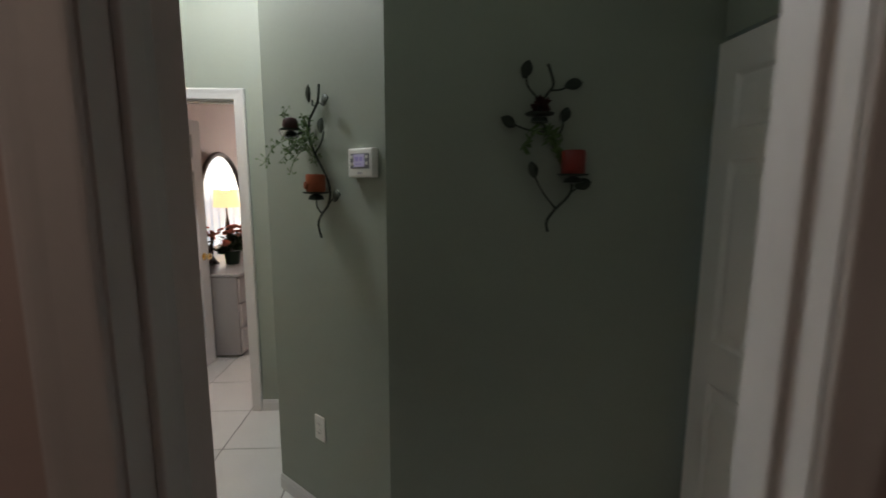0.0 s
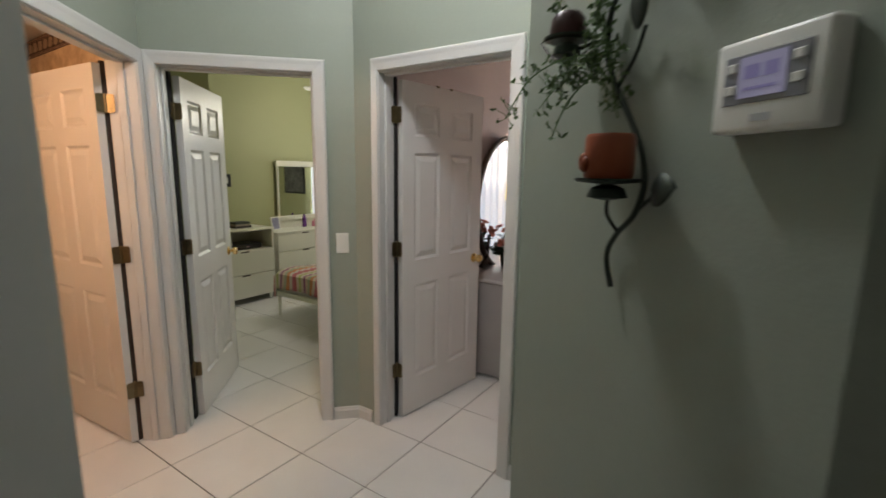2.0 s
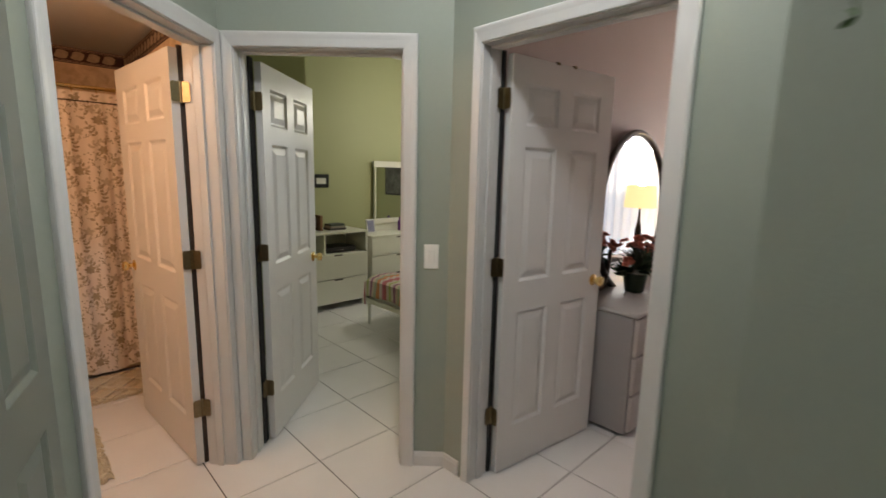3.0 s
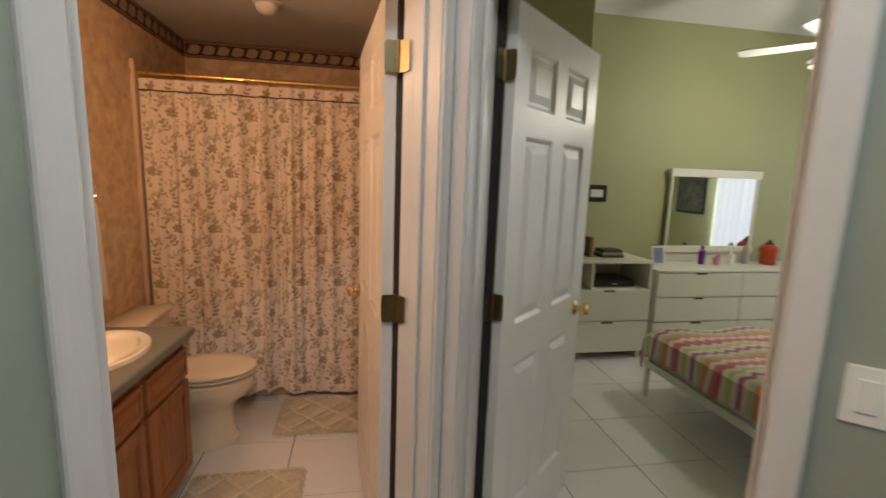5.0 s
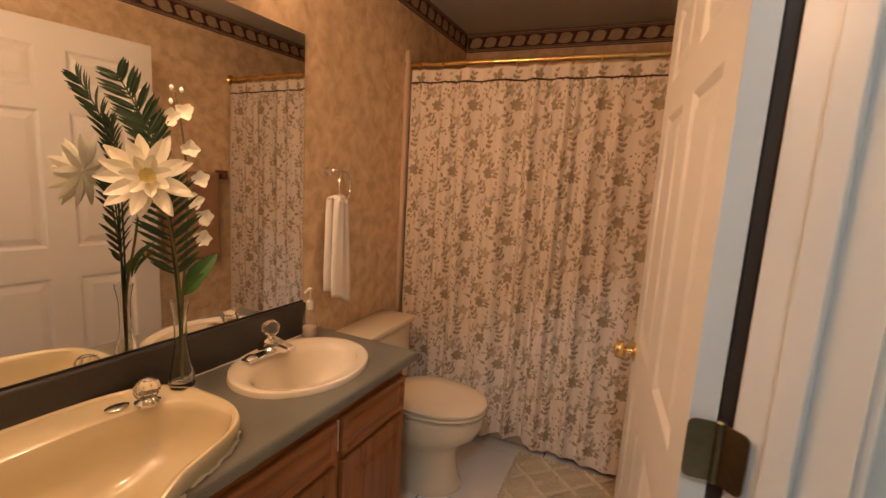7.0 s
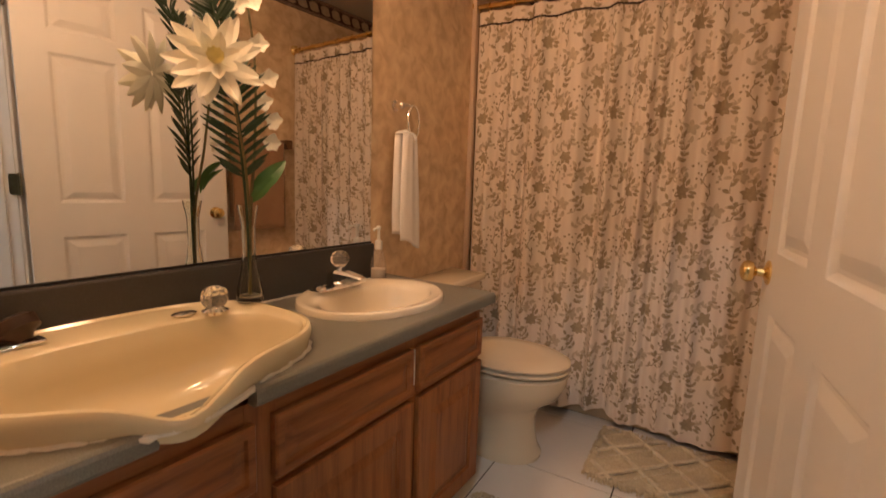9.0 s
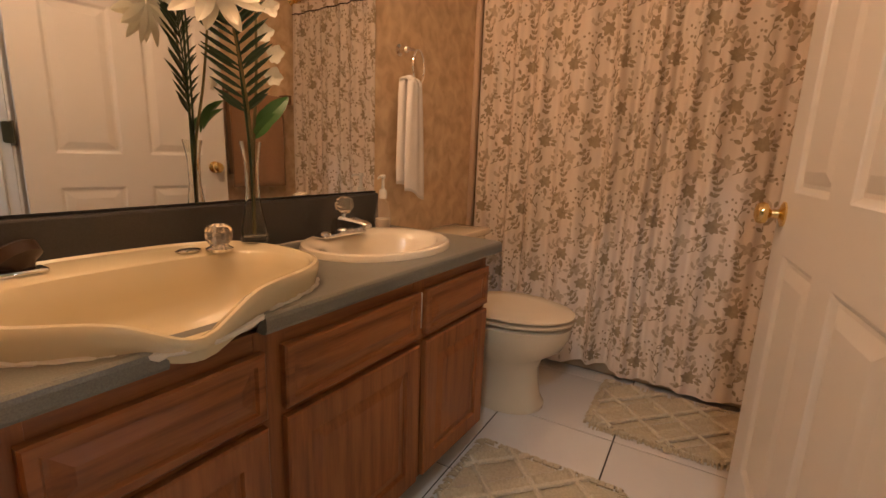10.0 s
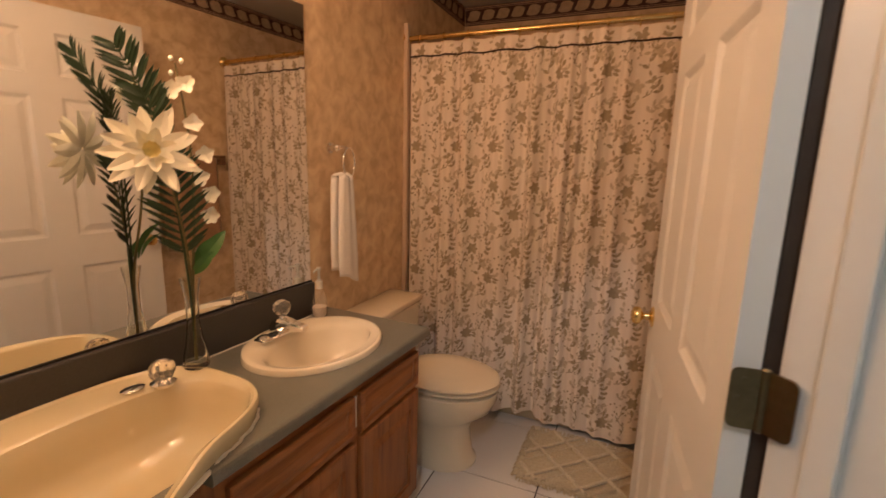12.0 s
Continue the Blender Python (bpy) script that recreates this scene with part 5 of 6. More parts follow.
def sconce(m, stem, branches, leaves, plates, label):
    """An iron leaf-and-stem wall sconce in the plane of m (x along the wall, -y out of it)."""
    root = thing("candle_sconce", label, "wall sconce", group="hall candle sconces")
    bm = bmesh.new()
    tube(bm, [m @ q for q in smooth_path([(u, y, z) for u, y, z in stem], 8)], 0.0048, 8)
    part("stem", bm, IRON, root, "curved verdigris iron stem", smooth=True)
    for b in branches:
        bm = bmesh.new()
        tube(bm, [m @ q for q in smooth_path(b, 6)], 0.0032, 7)
        part("branch", bm, IRON, root, smooth=True)
    for u, z, ln, w, ang in leaves:
        bm = bmesh.new()
        iron_leaf(bm, m, u, z, ln, w, ang)
        o = part("leaf", bm, IRON, root, smooth=True)
        sol = o.modifiers.new("thickness", "SOLIDIFY")
        sol.thickness = 0.002
    for u, y, z, r in plates:
        bm = bmesh.new()
        lathe(bm, [(0.010, -0.030), (r * 0.62, -0.026), (r * 0.50, -0.012), (0.010, -0.006), (r * 0.92, -0.003), (r, 0.0), (r, 0.003), (r * 0.9, 0.002), (0.001, 0.001)], seg=28, m=m @ Matrix.Translation((u, y, z)))
        part("candle_plate", bm, IRON, root, smooth=True)
    return root


FDS = FD @ Matrix.Translation((0.011, 0, 0))
FES = FE @ Matrix.Translation((0.016, 0, 0))
s1 = sconce(FDS,
            [(0.407, -0.014, 1.298), (0.389, -0.014, 1.350), (0.414, -0.016, 1.390), (0.459, -0.018, 1.428), (0.477, -0.018, 1.475), (0.466, -0.017, 1.520), (0.437, -0.016, 1.564), (0.386, -0.016, 1.630), (0.350, -0.014, 1.690), (0.352, -0.014, 1.756), (0.383, -0.014, 1.791), (0.414, -0.014, 1.830), (0.424, -0.014, 1.888)],
            [[(0.462, -0.018, 1.432), (0.490, -0.018, 1.452), (0.515, -0.018, 1.462)], [(0.420, -0.018, 1.396), (0.428, -0.045, 1.425), (0.449, -0.060, 1.453)], [(0.352, -0.014, 1.715), (0.325, -0.04, 1.710), (0.296, -0.062, 1.698)],
             [(0.400, -0.014, 1.812), (0.378, -0.014, 1.815), (0.380, -0.014, 1.835)], [(0.412, -0.014, 1.826), (0.440, -0.014, 1.812), (0.458, -0.014, 1.814)], [(0.386, -0.014, 1.632), (0.425, -0.014, 1.670), (0.448, -0.016, 1.710)]],
            [(0.533, 1.468, 0.058, 0.048, 10), (0.380, 1.856, 0.066, 0.030, 78), (0.482, 1.820, 0.054, 0.046, 15), (0.454, 1.732, 0.060, 0.042, 65)],
            [(0.449, -0.062, 1.480, 0.050), (0.296, -0.062, 1.724, 0.042)], "verdigris iron leaf sconce with candles and greenery on sage wall")
cn = thing("pillar_candle", "rust-orange pillar candle with an applied leaf on an iron plate", "candle")
mc = FDS @ Matrix.Translation((0.449, -0.062, 1.483))
bm = bmesh.new()
lathe(bm, [(0.035, 0.0), (0.037, 0.004), (0.0375, 0.030), (0.037, 0.060), (0.034, 0.066), (0.028, 0.064), (0.020, 0.058), (0.001, 0.056)], seg=36, m=mc)
part("wax_body", bm, WAX, cn, smooth=True)
bm = bmesh.new()
tube(bm, [mc @ Vector(q) for q in ((0, 0, 0.055), (0.001, 0, 0.064), (0.003, 0.001, 0.070))], 0.0012, 6)
part("wick", bm, BLACK, cn)
bm = bmesh.new()
for k in range(5):
    a = radians(200 + 16 * k)
    q = Vector((0.038 * math.cos(a), 0.038 * math.sin(a), 0.020 + 0.006 * (k % 2)))
    lathe(bm, [(0.001, -0.011), (0.006, -0.006), (0.008, 0.002), (0.005, 0.010), (0.001, 0.013)], q, 10, m=mc)
part("ornament", bm, WAX, cn, "applied wax ornament", smooth=True)
bm = bmesh.new()
lathe(bm, [(0.028, 0.0), (0.032, 0.010), (0.030, 0.030), (0.021, 0.041), (0.001, 0.045)], seg=24, m=FDS @ Matrix.Translation((0.296, -0.062, 1.727)))
tagged(make("ball_candle", bm, PLUM, True), "dark plum candle on the upper iron plate", "candle")
bm = bmesh.new()
lathe(bm, [(0.020, -0.032), (0.040, -0.012), (0.047, -0.002), (0.044, -0.002), (0.036, -0.011), (0.018, -0.029)], seg=24, m=FDS @ Matrix.Translation((0.296, -0.062, 1.720)))
tagged(make("candle_cup", bm, GLASSY, True), "clear glass cup under the upper candle", "cup")

# sprays of tiny leaves on the sconce
spray = thing("artificial_greenery", "artificial small-leaved green spray wound on the sconce", "greenery")
rnd = random.Random(21)
for pts, n in (([(0.36, -0.03, 1.69), (0.32, -0.08, 1.685), (0.28, -0.125, 1.655), (0.245, -0.155, 1.590)], 42), ([(0.36, -0.03, 1.68), (0.34, -0.08, 1.655), (0.32, -0.115, 1.61)], 30), ([(0.37, -0.04, 1.66), (0.365, -0.09, 1.61), (0.355, -0.115, 1.545)], 14),
               ([(0.36, -0.03, 1.64), (0.35, -0.07, 1.66), (0.34, -0.10, 1.63)], 26), ([(0.29, -0.06, 1.75), (0.275, -0.075, 1.77), (0.285, -0.07, 1.80)], 12), ([(0.40, -0.02, 1.58), (0.385, -0.035, 1.68), (0.365, -0.035, 1.75)], 60), ([(0.37, -0.02, 1.62), (0.345, -0.035, 1.70), (0.35, -0.035, 1.77)], 50)):
    path = smooth_path(pts, 8)
    bm = bmesh.new()
    tube(bm, [FDS @ q for q in path], 0.0013, 5)
    for k in range(n):
        i = rnd.randrange(2, len(path))
        q = path[i]
        twig = q + Vector((rnd.uniform(-0.022, 0.022), rnd.uniform(-0.022, 0.022), rnd.uniform(-0.026, 0.022)))
        tube(bm, [FDS @ q, FDS @ twig], 0.0007, 3)
        for r in range(3):
            e = twig + Vector((rnd.uniform(-0.010, 0.010), rnd.uniform(-0.008, 0.008), rnd.uniform(-0.010, 0.010)))
            blade(bm, FDS @ twig, FDS @ e, 0.0054, (rnd.uniform(-1, 1), -1, rnd.uniform(-1, 1)), 0.1, 3)
    part("twig", bm, FERN, spray, "spray of tiny green leaves")

s2 = sconce(FES,
            [(0.524, -0.02, 1.350), (0.520, -0.02, 1.385), (0.545, -0.022, 1.425), (0.600, -0.024, 1.490), (0.590, -0.022, 1.560), (0.535, -0.022, 1.640), (0.505, -0.02, 1.70), (0.480, -0.02, 1.760), (0.500, -0.02, 1.810), (0.525, -0.02, 1.850), (0.505, -0.02, 1.915)],
            [[(0.55, -0.022, 1.43), (0.50, -0.022, 1.49), (0.465, -0.022, 1.555)], [(0.560, -0.022, 1.44), (0.60, -0.022, 1.485), (0.635, -0.022, 1.512)], [(0.52, -0.02, 1.69), (0.44, -0.02, 1.70), (0.385, -0.02, 1.722)],
             [(0.49, -0.02, 1.79), (0.44, -0.02, 1.84), (0.432, -0.02, 1.885)], [(0.515, -0.02, 1.83), (0.55, -0.02, 1.832), (0.58, -0.02, 1.845)], [(0.53, -0.02, 1.66), (0.56, -0.02, 1.70), (0.565, -0.02, 1.74)]],
            [(0.462, 1.565, 0.060, 0.036, 110), (0.640, 1.516, 0.058, 0.042, 15), (0.372, 1.724, 0.058, 0.040, 150), (0.430, 1.895, 0.058, 0.040, 75), (0.592, 1.848, 0.060, 0.040, 10), (0.568, 1.75, 0.05, 0.036, 75)],
            [(0.590, -0.068, 1.548, 0.052), (0.470, -0.066, 1.745, 0.048)], "verdigris iron leaf sconce with a red candle in shade")
bm = bmesh.new()
lathe(bm, [(0.038, 0.0), (0.040, 0.003), (0.040, 0.072), (0.036, 0.078), (0.001, 0.074)], seg=28, m=FES @ Matrix.Translation((0.590, -0.068, 1.551)))
tagged(make("votive_candle", bm, REDWAX, True), "red candle on an iron plate", "candle")
bm = bmesh.new()
rnd = random.Random(4)
for k in range(26):
    a, b = rnd.uniform(0, 6.28), rnd.uniform(-0.5, 1.2)
    d = Vector((math.cos(a) * math.cos(b), math.sin(a) * math.cos(b), math.sin(b)))
    q = Vector((0.47, -0.066, 1.765))
    blade(bm, FES @ (q + d * 0.008), FES @ (q + d * rnd.uniform(0.03, 0.045)), 0.022, d.orthogonal(), 0.2, 4)
tagged(make("dark_silk_rose", bm, PLUM, True), "dark silk rose on the upper plate of the sconce", "flower")
spray2 = thing("trailing_greenery", "dark artificial greenery hung on the shaded sconce", "greenery")
for pts, n in (([(0.50, -0.04, 1.70), (0.53, -0.05, 1.66), (0.545, -0.05, 1.60)], 60), ([(0.48, -0.04, 1.72), (0.44, -0.05, 1.66), (0.42, -0.05, 1.645)], 24)):
    path = smooth_path(pts, 8)
    bm = bmesh.new()
    tube(bm, [FES @ q for q in path], 0.0013, 5)
    for k in range(n):
        q = path[rnd.randrange(1, len(path))]
        e = q + Vector((rnd.uniform(-0.035, 0.035), rnd.uniform(-0.02, 0.02), rnd.uniform(-0.035, 0.03)))
        blade(bm, FES @ q, FES @ e, 0.010, (rnd.uniform(-1, 1), -1, rnd.uniform(-1, 1)), 0.1, 3)
    part("twig", bm, FERN, spray2)

# flush ceiling light of the hall, round the lamp
hl = thing("ceiling_light", "round brass ceiling light mount of the hall", "ceiling light")
bm = bmesh.new()
lathe(bm, [(0.15, 0.0), (0.15, -0.02), (0.13, -0.03)], (-1.05, 2.17, 3.049), 32)
part("base_ring", bm, BRASS, hl, smooth=True)

# hook screws on the top edge of the second room's door
for x in (0.30, 0.42):
    bm = bmesh.new()
    box(bm, x - 0.010, x + 0.010, -0.040, 0.004, 1.978, 1.990)
    part("hook_clip", bm, OLDBRASS, dc, "small over-door hook clip")

# ---- bedroom ----
def drawer_unit(name, x0, x1, y0, y1, z0, z1, rows, cols, label, category, top=0.022, open_top=0.0):
    """A chest facing +x: carcass, top and drawers with a finger cut at the top edge."""
    root = thing(name, label, category)
    bm = bmesh.new()
    zc = z1 - top - open_top
    box(bm, x0, x1 - 0.022, y0 + 0.002, y1 - 0.002, z0, zc, 0.002, 1)
    part("carcass", bm, FURN, root)
    bm = bmesh.new()
    box(bm, x0 - 0.002, x1 + 0.006, y0 - 0.004, y1 + 0.004, z1 - top, z1, 0.004, 2)
    part("top", bm, FURN, root)
    if open_top:
        for y in (y0 + 0.002, (y0 * 0.72 + y1 * 0.28), y1 - 0.022):
            bm = bmesh.new()
            box(bm, x0, x1 - 0.004, y, y + 0.020, zc + 0.0005, z1 - top - 0.0005)
            part("side_panel", bm, FURN, root)
        bm = bmesh.new()
        box(bm, x0, x0 + 0.012, y0 + 0.024, y1 - 0.024, zc + 0.0005, z1 - top - 0.0005)
        part("back_panel", bm, FURN, root)
    h = (zc - z0) / rows
    w = (y1 - y0) / cols
    for i in range(rows):
        for j in range(cols):
            a, b = y0 + w * j + 0.003, y0 + w * (j + 1) - 0.003
            c, d = z0 + h * i + 0.004, z0 + h * (i + 1) - 0.006
            mid = (a + b) / 2
            bm = bmesh.new()
            box(bm, x1 - 0.020, x1, a, b, c, d, 0.002, 1)
            dr = part("drawer", bm, FURN, root)
            # no real recess: a dark block gives the cut its shade
            bm = bmesh.new()
            box(bm, x1 - 0.004, x1 + 0.0015, mid - 0.05, mid + 0.05, d - 0.014, d + 0.001, 0.002, 1)
            part("finger_grip", bm, DARKGAP, dr, "dark block standing in for the shade of a finger cut")
    for y in (y0 + 0.04, y1 - 0.04):
        for x in (x0 + 0.04, x1 - 0.05):
            bm = bmesh.new()
            lathe(bm, [(0.014, 0.0), (0.022, z0)], (x, y, 0.0), 10)
            part("leg", bm, FURN, root)
    return root


drawer_unit("media_chest", -5.09, -4.66, 3.66, 4.405, 0.075, 0.845, 2, 1, "ivory media chest with an open shelf over two drawers", "chest", open_top=0.215)
drawer_unit("dresser", -5.09, -4.68, 4.47, 6.10, 0.10, 0.765, 3, 2, "ivory long dresser with three rows of drawers", "dresser")
pl = thing("media_player", "black media player on the open shelf", "media player")
bm = bmesh.new()
box(bm, -5.02, -4.74, 3.92, 4.30, 0.613, 0.668, 0.006, 2)
part("case", bm, BLACK, pl)
bm = bmesh.new()
box(bm, -4.741, -4.738, 4.10, 4.14, 0.634, 0.640)
part("indicator", bm, CHROME, pl)

bm = bmesh.new()
dm = thing("dresser_mirror", "wide dresser mirror with an ivory frame standing on the dresser", "mirror")
MX = -5.055
box(bm, MX, MX + 0.008, 4.78, 5.66, 0.91, 1.545)
part("glass", bm, MIRROR, dm)
for b in ((MX - 0.01, MX + 0.03, 4.75, 5.69, 1.540, 1.610), (MX - 0.01, MX + 0.03, 4.75, 5.69, 0.860, 0.915), (MX - 0.009, MX + 0.02, 4.765, 4.785, 0.766, 1.5395), (MX - 0.009, MX + 0.02, 5.655, 5.675, 0.766, 1.5395)):
    bm = bmesh.new()
    box(bm, *b, 0.003, 1)
    part("frame_bar", bm, FURN, dm)
bm = bmesh.new()
box(bm, MX - 0.012, MX - 0.002, 4.79, 5.65, 0.766, 0.905)
part("lower_panel", bm, FURN, dm)


def lathed(name, profile, place, material, label, category, seg=18):
    bm = bmesh.new()
    lathe(bm, profile, place, seg)
    return tagged(make(name, bm, material, True), label, category)


DZ = 0.766
ph = thing("photo_frame", "small white photo frame with a blurred picture leaning on the dresser", "photo frame")
bm = bmesh.new()
mm = pose(-4.90, 4.62, DZ, 0, -12, 0)
box(bm, -0.006, 0.006, -0.060, 0.060, 0.0, 0.165, 0.002, 1, m=mm)
part("frame", bm, PLASTIC, ph)
bm = bmesh.new()
box(bm, 0.0062, 0.0075, -0.046, 0.046, 0.016, 0.150, m=mm)
part("picture", bm, mat("blue_grey_photo", (0.25, 0.24, 0.34), 0.4, blotch=0.6, blotch_scale=22), ph)
lathed("perfume_bottle", [(0.026, 0), (0.028, 0.03), (0.028, 0.12), (0.014, 0.13), (0.014, 0.165), (0.001, 0.166)], (-4.93, 5.07, DZ), PURPLE, "purple perfume bottle on the dresser", "bottle")
lathed("cosmetic_jar", [(0.026, 0), (0.028, 0.05), (0.028, 0.07), (0.001, 0.072)], (-4.90, 5.20, DZ), PINK, "pink cosmetic jar on the dresser", "jar")
lathed("cosmetic_tube", [(0.018, 0), (0.020, 0.06), (0.012, 0.09), (0.001, 0.092)], (-4.95, 5.26, DZ), PINK, "pink cosmetic tube on the dresser", "tube")
lathed("lotion_bottle", [(0.024, 0), (0.025, 0.09), (0.010, 0.10), (0.010, 0.13), (0.001, 0.131)], (-4.93, 5.38, DZ), PLASTIC, "white lotion bottle on the dresser", "bottle")
lathed("hair_spray", [(0.022, 0), (0.022, 0.15), (0.012, 0.17), (0.001, 0.18)], (-4.96, 5.55, DZ), GREYFURN, "grey spray can on the dresser", "can")
jar = thing("ceramic_jar", "red-orange ceramic jar with dark lid and two lugs", "jar")
jx, jy = -4.92, 5.76
bm = bmesh.new()
lathe(bm, [(0.060, 0), (0.066, 0.01), (0.072, 0.10), (0.080, 0.14), (0.070, 0.165), (0.045, 0.180), (0.040, 0.190)], (jx, jy, DZ), 24)
part("body", bm, CLAY, jar, smooth=True)
bm = bmesh.new()
lathe(bm, [(0.036, 0.190), (0.036, 0.200), (0.014, 0.210), (0.018, 0.225), (0.001, 0.230)], (jx, jy, DZ), 18)
part("lid", bm, BRONZE, jar, "dark lid", smooth=True)
for s in (-1, 1):
    bm = bmesh.new()
    box(bm, jx - 0.012, jx + 0.012, jy + s * 0.090 - 0.018, jy + s * 0.090 + 0.018, DZ + 0.125, DZ + 0.155, 0.008, 2)
    part("lug", bm, CLAY, jar)
lathed("dark_vase", [(0.045, 0), (0.060, 0.05), (0.060, 0.14), (0.030, 0.19), (0.001, 0.192)], (-4.90, 3.84, 0.845), mat("dark_slate", (0.07, 0.08, 0.09), 0.5), "dark slate vase on the media chest", "vase")
bm = bmesh.new()
box(bm, -4.98, -4.82, 3.915, 3.945, 0.846, 1.01, 0.003, 1)
tagged(make("book", bm, mat("brown_cover", (0.22, 0.11, 0.06), 0.6, grain=0.2)), "brown book standing on the media chest", "book")
bk = thing("book_stack", "stack of dark books lying on the media chest", "books")
for k, (w, c) in enumerate(((0.20, (0.06, 0.05, 0.05)), (0.19, (0.30, 0.26, 0.20)), (0.18, (0.05, 0.06, 0.05)))):
    bm = bmesh.new()
    box(bm, -4.95 + k * 0.005, -4.80, 4.02 + k * 0.004, 4.02 + w, 0.8465 + k * 0.022, 0.8465 + k * 0.022 + 0.021, 0.002, 1)
    part("book", bm, mat("cover", c, 0.6, grain=0.15), bk)
pf = thing("wall_picture", "small white picture in a black frame on the green wall", "picture")
bm = bmesh.new()
box(bm, -5.0995, -5.080, 3.98, 4.175, 1.295, 1.44, 0.003, 1)
part("frame", bm, BLACK, pf)
bm = bmesh.new()
box(bm, -5.081, -5.078, 4.02, 4.135, 1.335, 1.40)
part("picture", bm, mat("off_white_print", (0.70, 0.68, 0.62), 0.6, blotch=0.1, blotch_scale=20), pf)
po = thing("wall_poster", "framed black and white photograph of a dark street", "poster")
bm = bmesh.new()
box(bm, -2.98, -2.40, 6.875, 6.899, 1.06, 1.86, 0.004, 1)
part("frame", bm, BLACK, po)
bm = bmesh.new()
box(bm, -2.95, -2.43, 6.871, 6.8745, 1.09, 1.83)
part("picture", bm, mat("black_and_white_print", (0.10, 0.10, 0.10), 0.4, blotch=1.0, blotch_scale=7, grain=0.8, grain_scale=26), po)

bed = thing("bed", "low bed with white metal frame against the wall", "bed")
BX0, BX1, BY0, BY1 = -4.08, -2.05, 3.99, 5.35
for b in ((BX0, BX1, BY0, BY0 + 0.03, 0.215, 0.265), (BX0, BX1, BY1 - 0.03, BY1, 0.215, 0.265), (BX0, BX0 + 0.03, BY0 + 0.031, BY1 - 0.031, 0.215, 0.265)):
    bm = bmesh.new()
    box(bm, *b, 0.004, 1)
    part("side_rail", bm, FURN, bed)
for x in (BX0 + 0.02, BX1 - 0.05):
    for y in (BY0 + 0.02, BY1 - 0.02):
        bm = bmesh.new()
        lathe(bm, [(0.014, 0), (0.018, 0.214)], (x, y, 0), 10)
        part("leg", bm, FURN, bed)
bm = bmesh.new()
box(bm, BX0 + 0.035, BX1 - 0.01, BY0 + 0.035, BY1 - 0.035, 0.235, 0.455, 0.04, 3)
part("mattress", bm, TOWEL, bed)
bm = bmesh.new()


def quilt(u, v):
    """u runs along the bed from the foot, v across from one hem to the other."""
    w = BY1 - BY0
    s = -0.19 + v * (w + 0.38)
    t = -0.17 + u * (BX1 - BX0 + 0.13)
    drop_y = max(0, -s) + max(0, s - w)
    drop_x = max(0, -t)
    y = BY0 + min(max(s, 0), w)
    x = BX0 + max(t, 0)
    z = 0.490 + 0.014 * math.sin(x * 9) * math.sin(y * 11) - drop_y * 0.98 - drop_x * 0.98
    r = 0.035 * math.exp(-min(min(abs(s), abs(s - w)), 9) / 0.03) + 0.03 * math.exp(-abs(t) / 0.03)
    if drop_y > 0:
        y += (-1 if s < 0 else 1) * (0.012 + 0.018 * math.sin(x * 14) * min(1, drop_y * 6))
    if drop_x > 0:
        x -= 0.012 + 0.018 * math.sin(y * 13) * min(1, drop_x * 6)
    return (x, y, max(z - r, 0.19))


cloth(bm, quilt, 70, 60)
o = make("quilt", bm, QUILT, True)
sol = o.modifiers.new("thickness", "SOLIDIFY")
sol.thickness = 0.012
tagged(o, "multicoloured quilt in striped scalloped bands spread over the bed", "quilt")

fan = thing("ceiling_fan", "white ceiling fan with a lit frosted light kit, at rest", "ceiling fan")
fx, fy, fz = -3.92, 5.08, 2.40
bm = bmesh.new()
tube(bm, [(fx, fy, fz + 0.10), (fx, fy, 3.04)], 0.012, 10)
part("downrod", bm, PLASTIC, fan, smooth=True)
bm = bmesh.new()
lathe(bm, [(0.03, 0.12), (0.09, 0.10), (0.11, 0.05), (0.11, 0.0), (0.06, -0.03), (0.05, -0.06), (0.001, -0.06)], (fx, fy, fz), 28)
part("motor", bm, PLASTIC, fan, smooth=True)
for k in range(5):
    bm = bmesh.new()
    m = pose(fx, fy, fz, 0, 0, 72 * k + 4) @ pose(0, 0, 0.0, 11, 0, 0)
    pts = [(0.17, -0.042), (0.30, -0.052), (0.56, -0.058), (0.60, -0.042), (0.605, 0.042), (0.56, 0.058), (0.30, 0.052), (0.17, 0.042)]
    lo = [bm.verts.new(m @ Vector((a, b, -0.004))) for a, b in pts]
    hi = [bm.verts.new(m @ Vector((a, b, 0.004))) for a, b in pts]
    bm.faces.new(lo), bm.faces.new(hi)
    for q in range(8):
        bm.faces.new((lo[q], lo[(q + 1) % 8], hi[(q + 1) % 8], hi[q]))
    box(bm, 0.09, 0.20, -0.016, 0.016, -0.008, -0.003, m=m)
    part("blade", bm, PLASTIC, fan)
for k in range(3):
    a = radians(120 * k + 70)
    m = Matrix.Translation((fx + 0.09 * math.cos(a), fy + 0.09 * math.sin(a), fz - 0.07)) @ Matrix.Rotation(a, 4, "Z") @ Matrix.Rotation(radians(-40), 4, "Y")
    bm = bmesh.new()
    lathe(bm, [(0.022, 0.02), (0.030, 0.0), (0.048, -0.05), (0.066, -0.11), (0.060, -0.11), (0.040, -0.05), (0.001, -0.01)], seg=20, m=m)
    part("light_shade", bm, BULB, fan, "lit frosted bell shade", smooth=True)


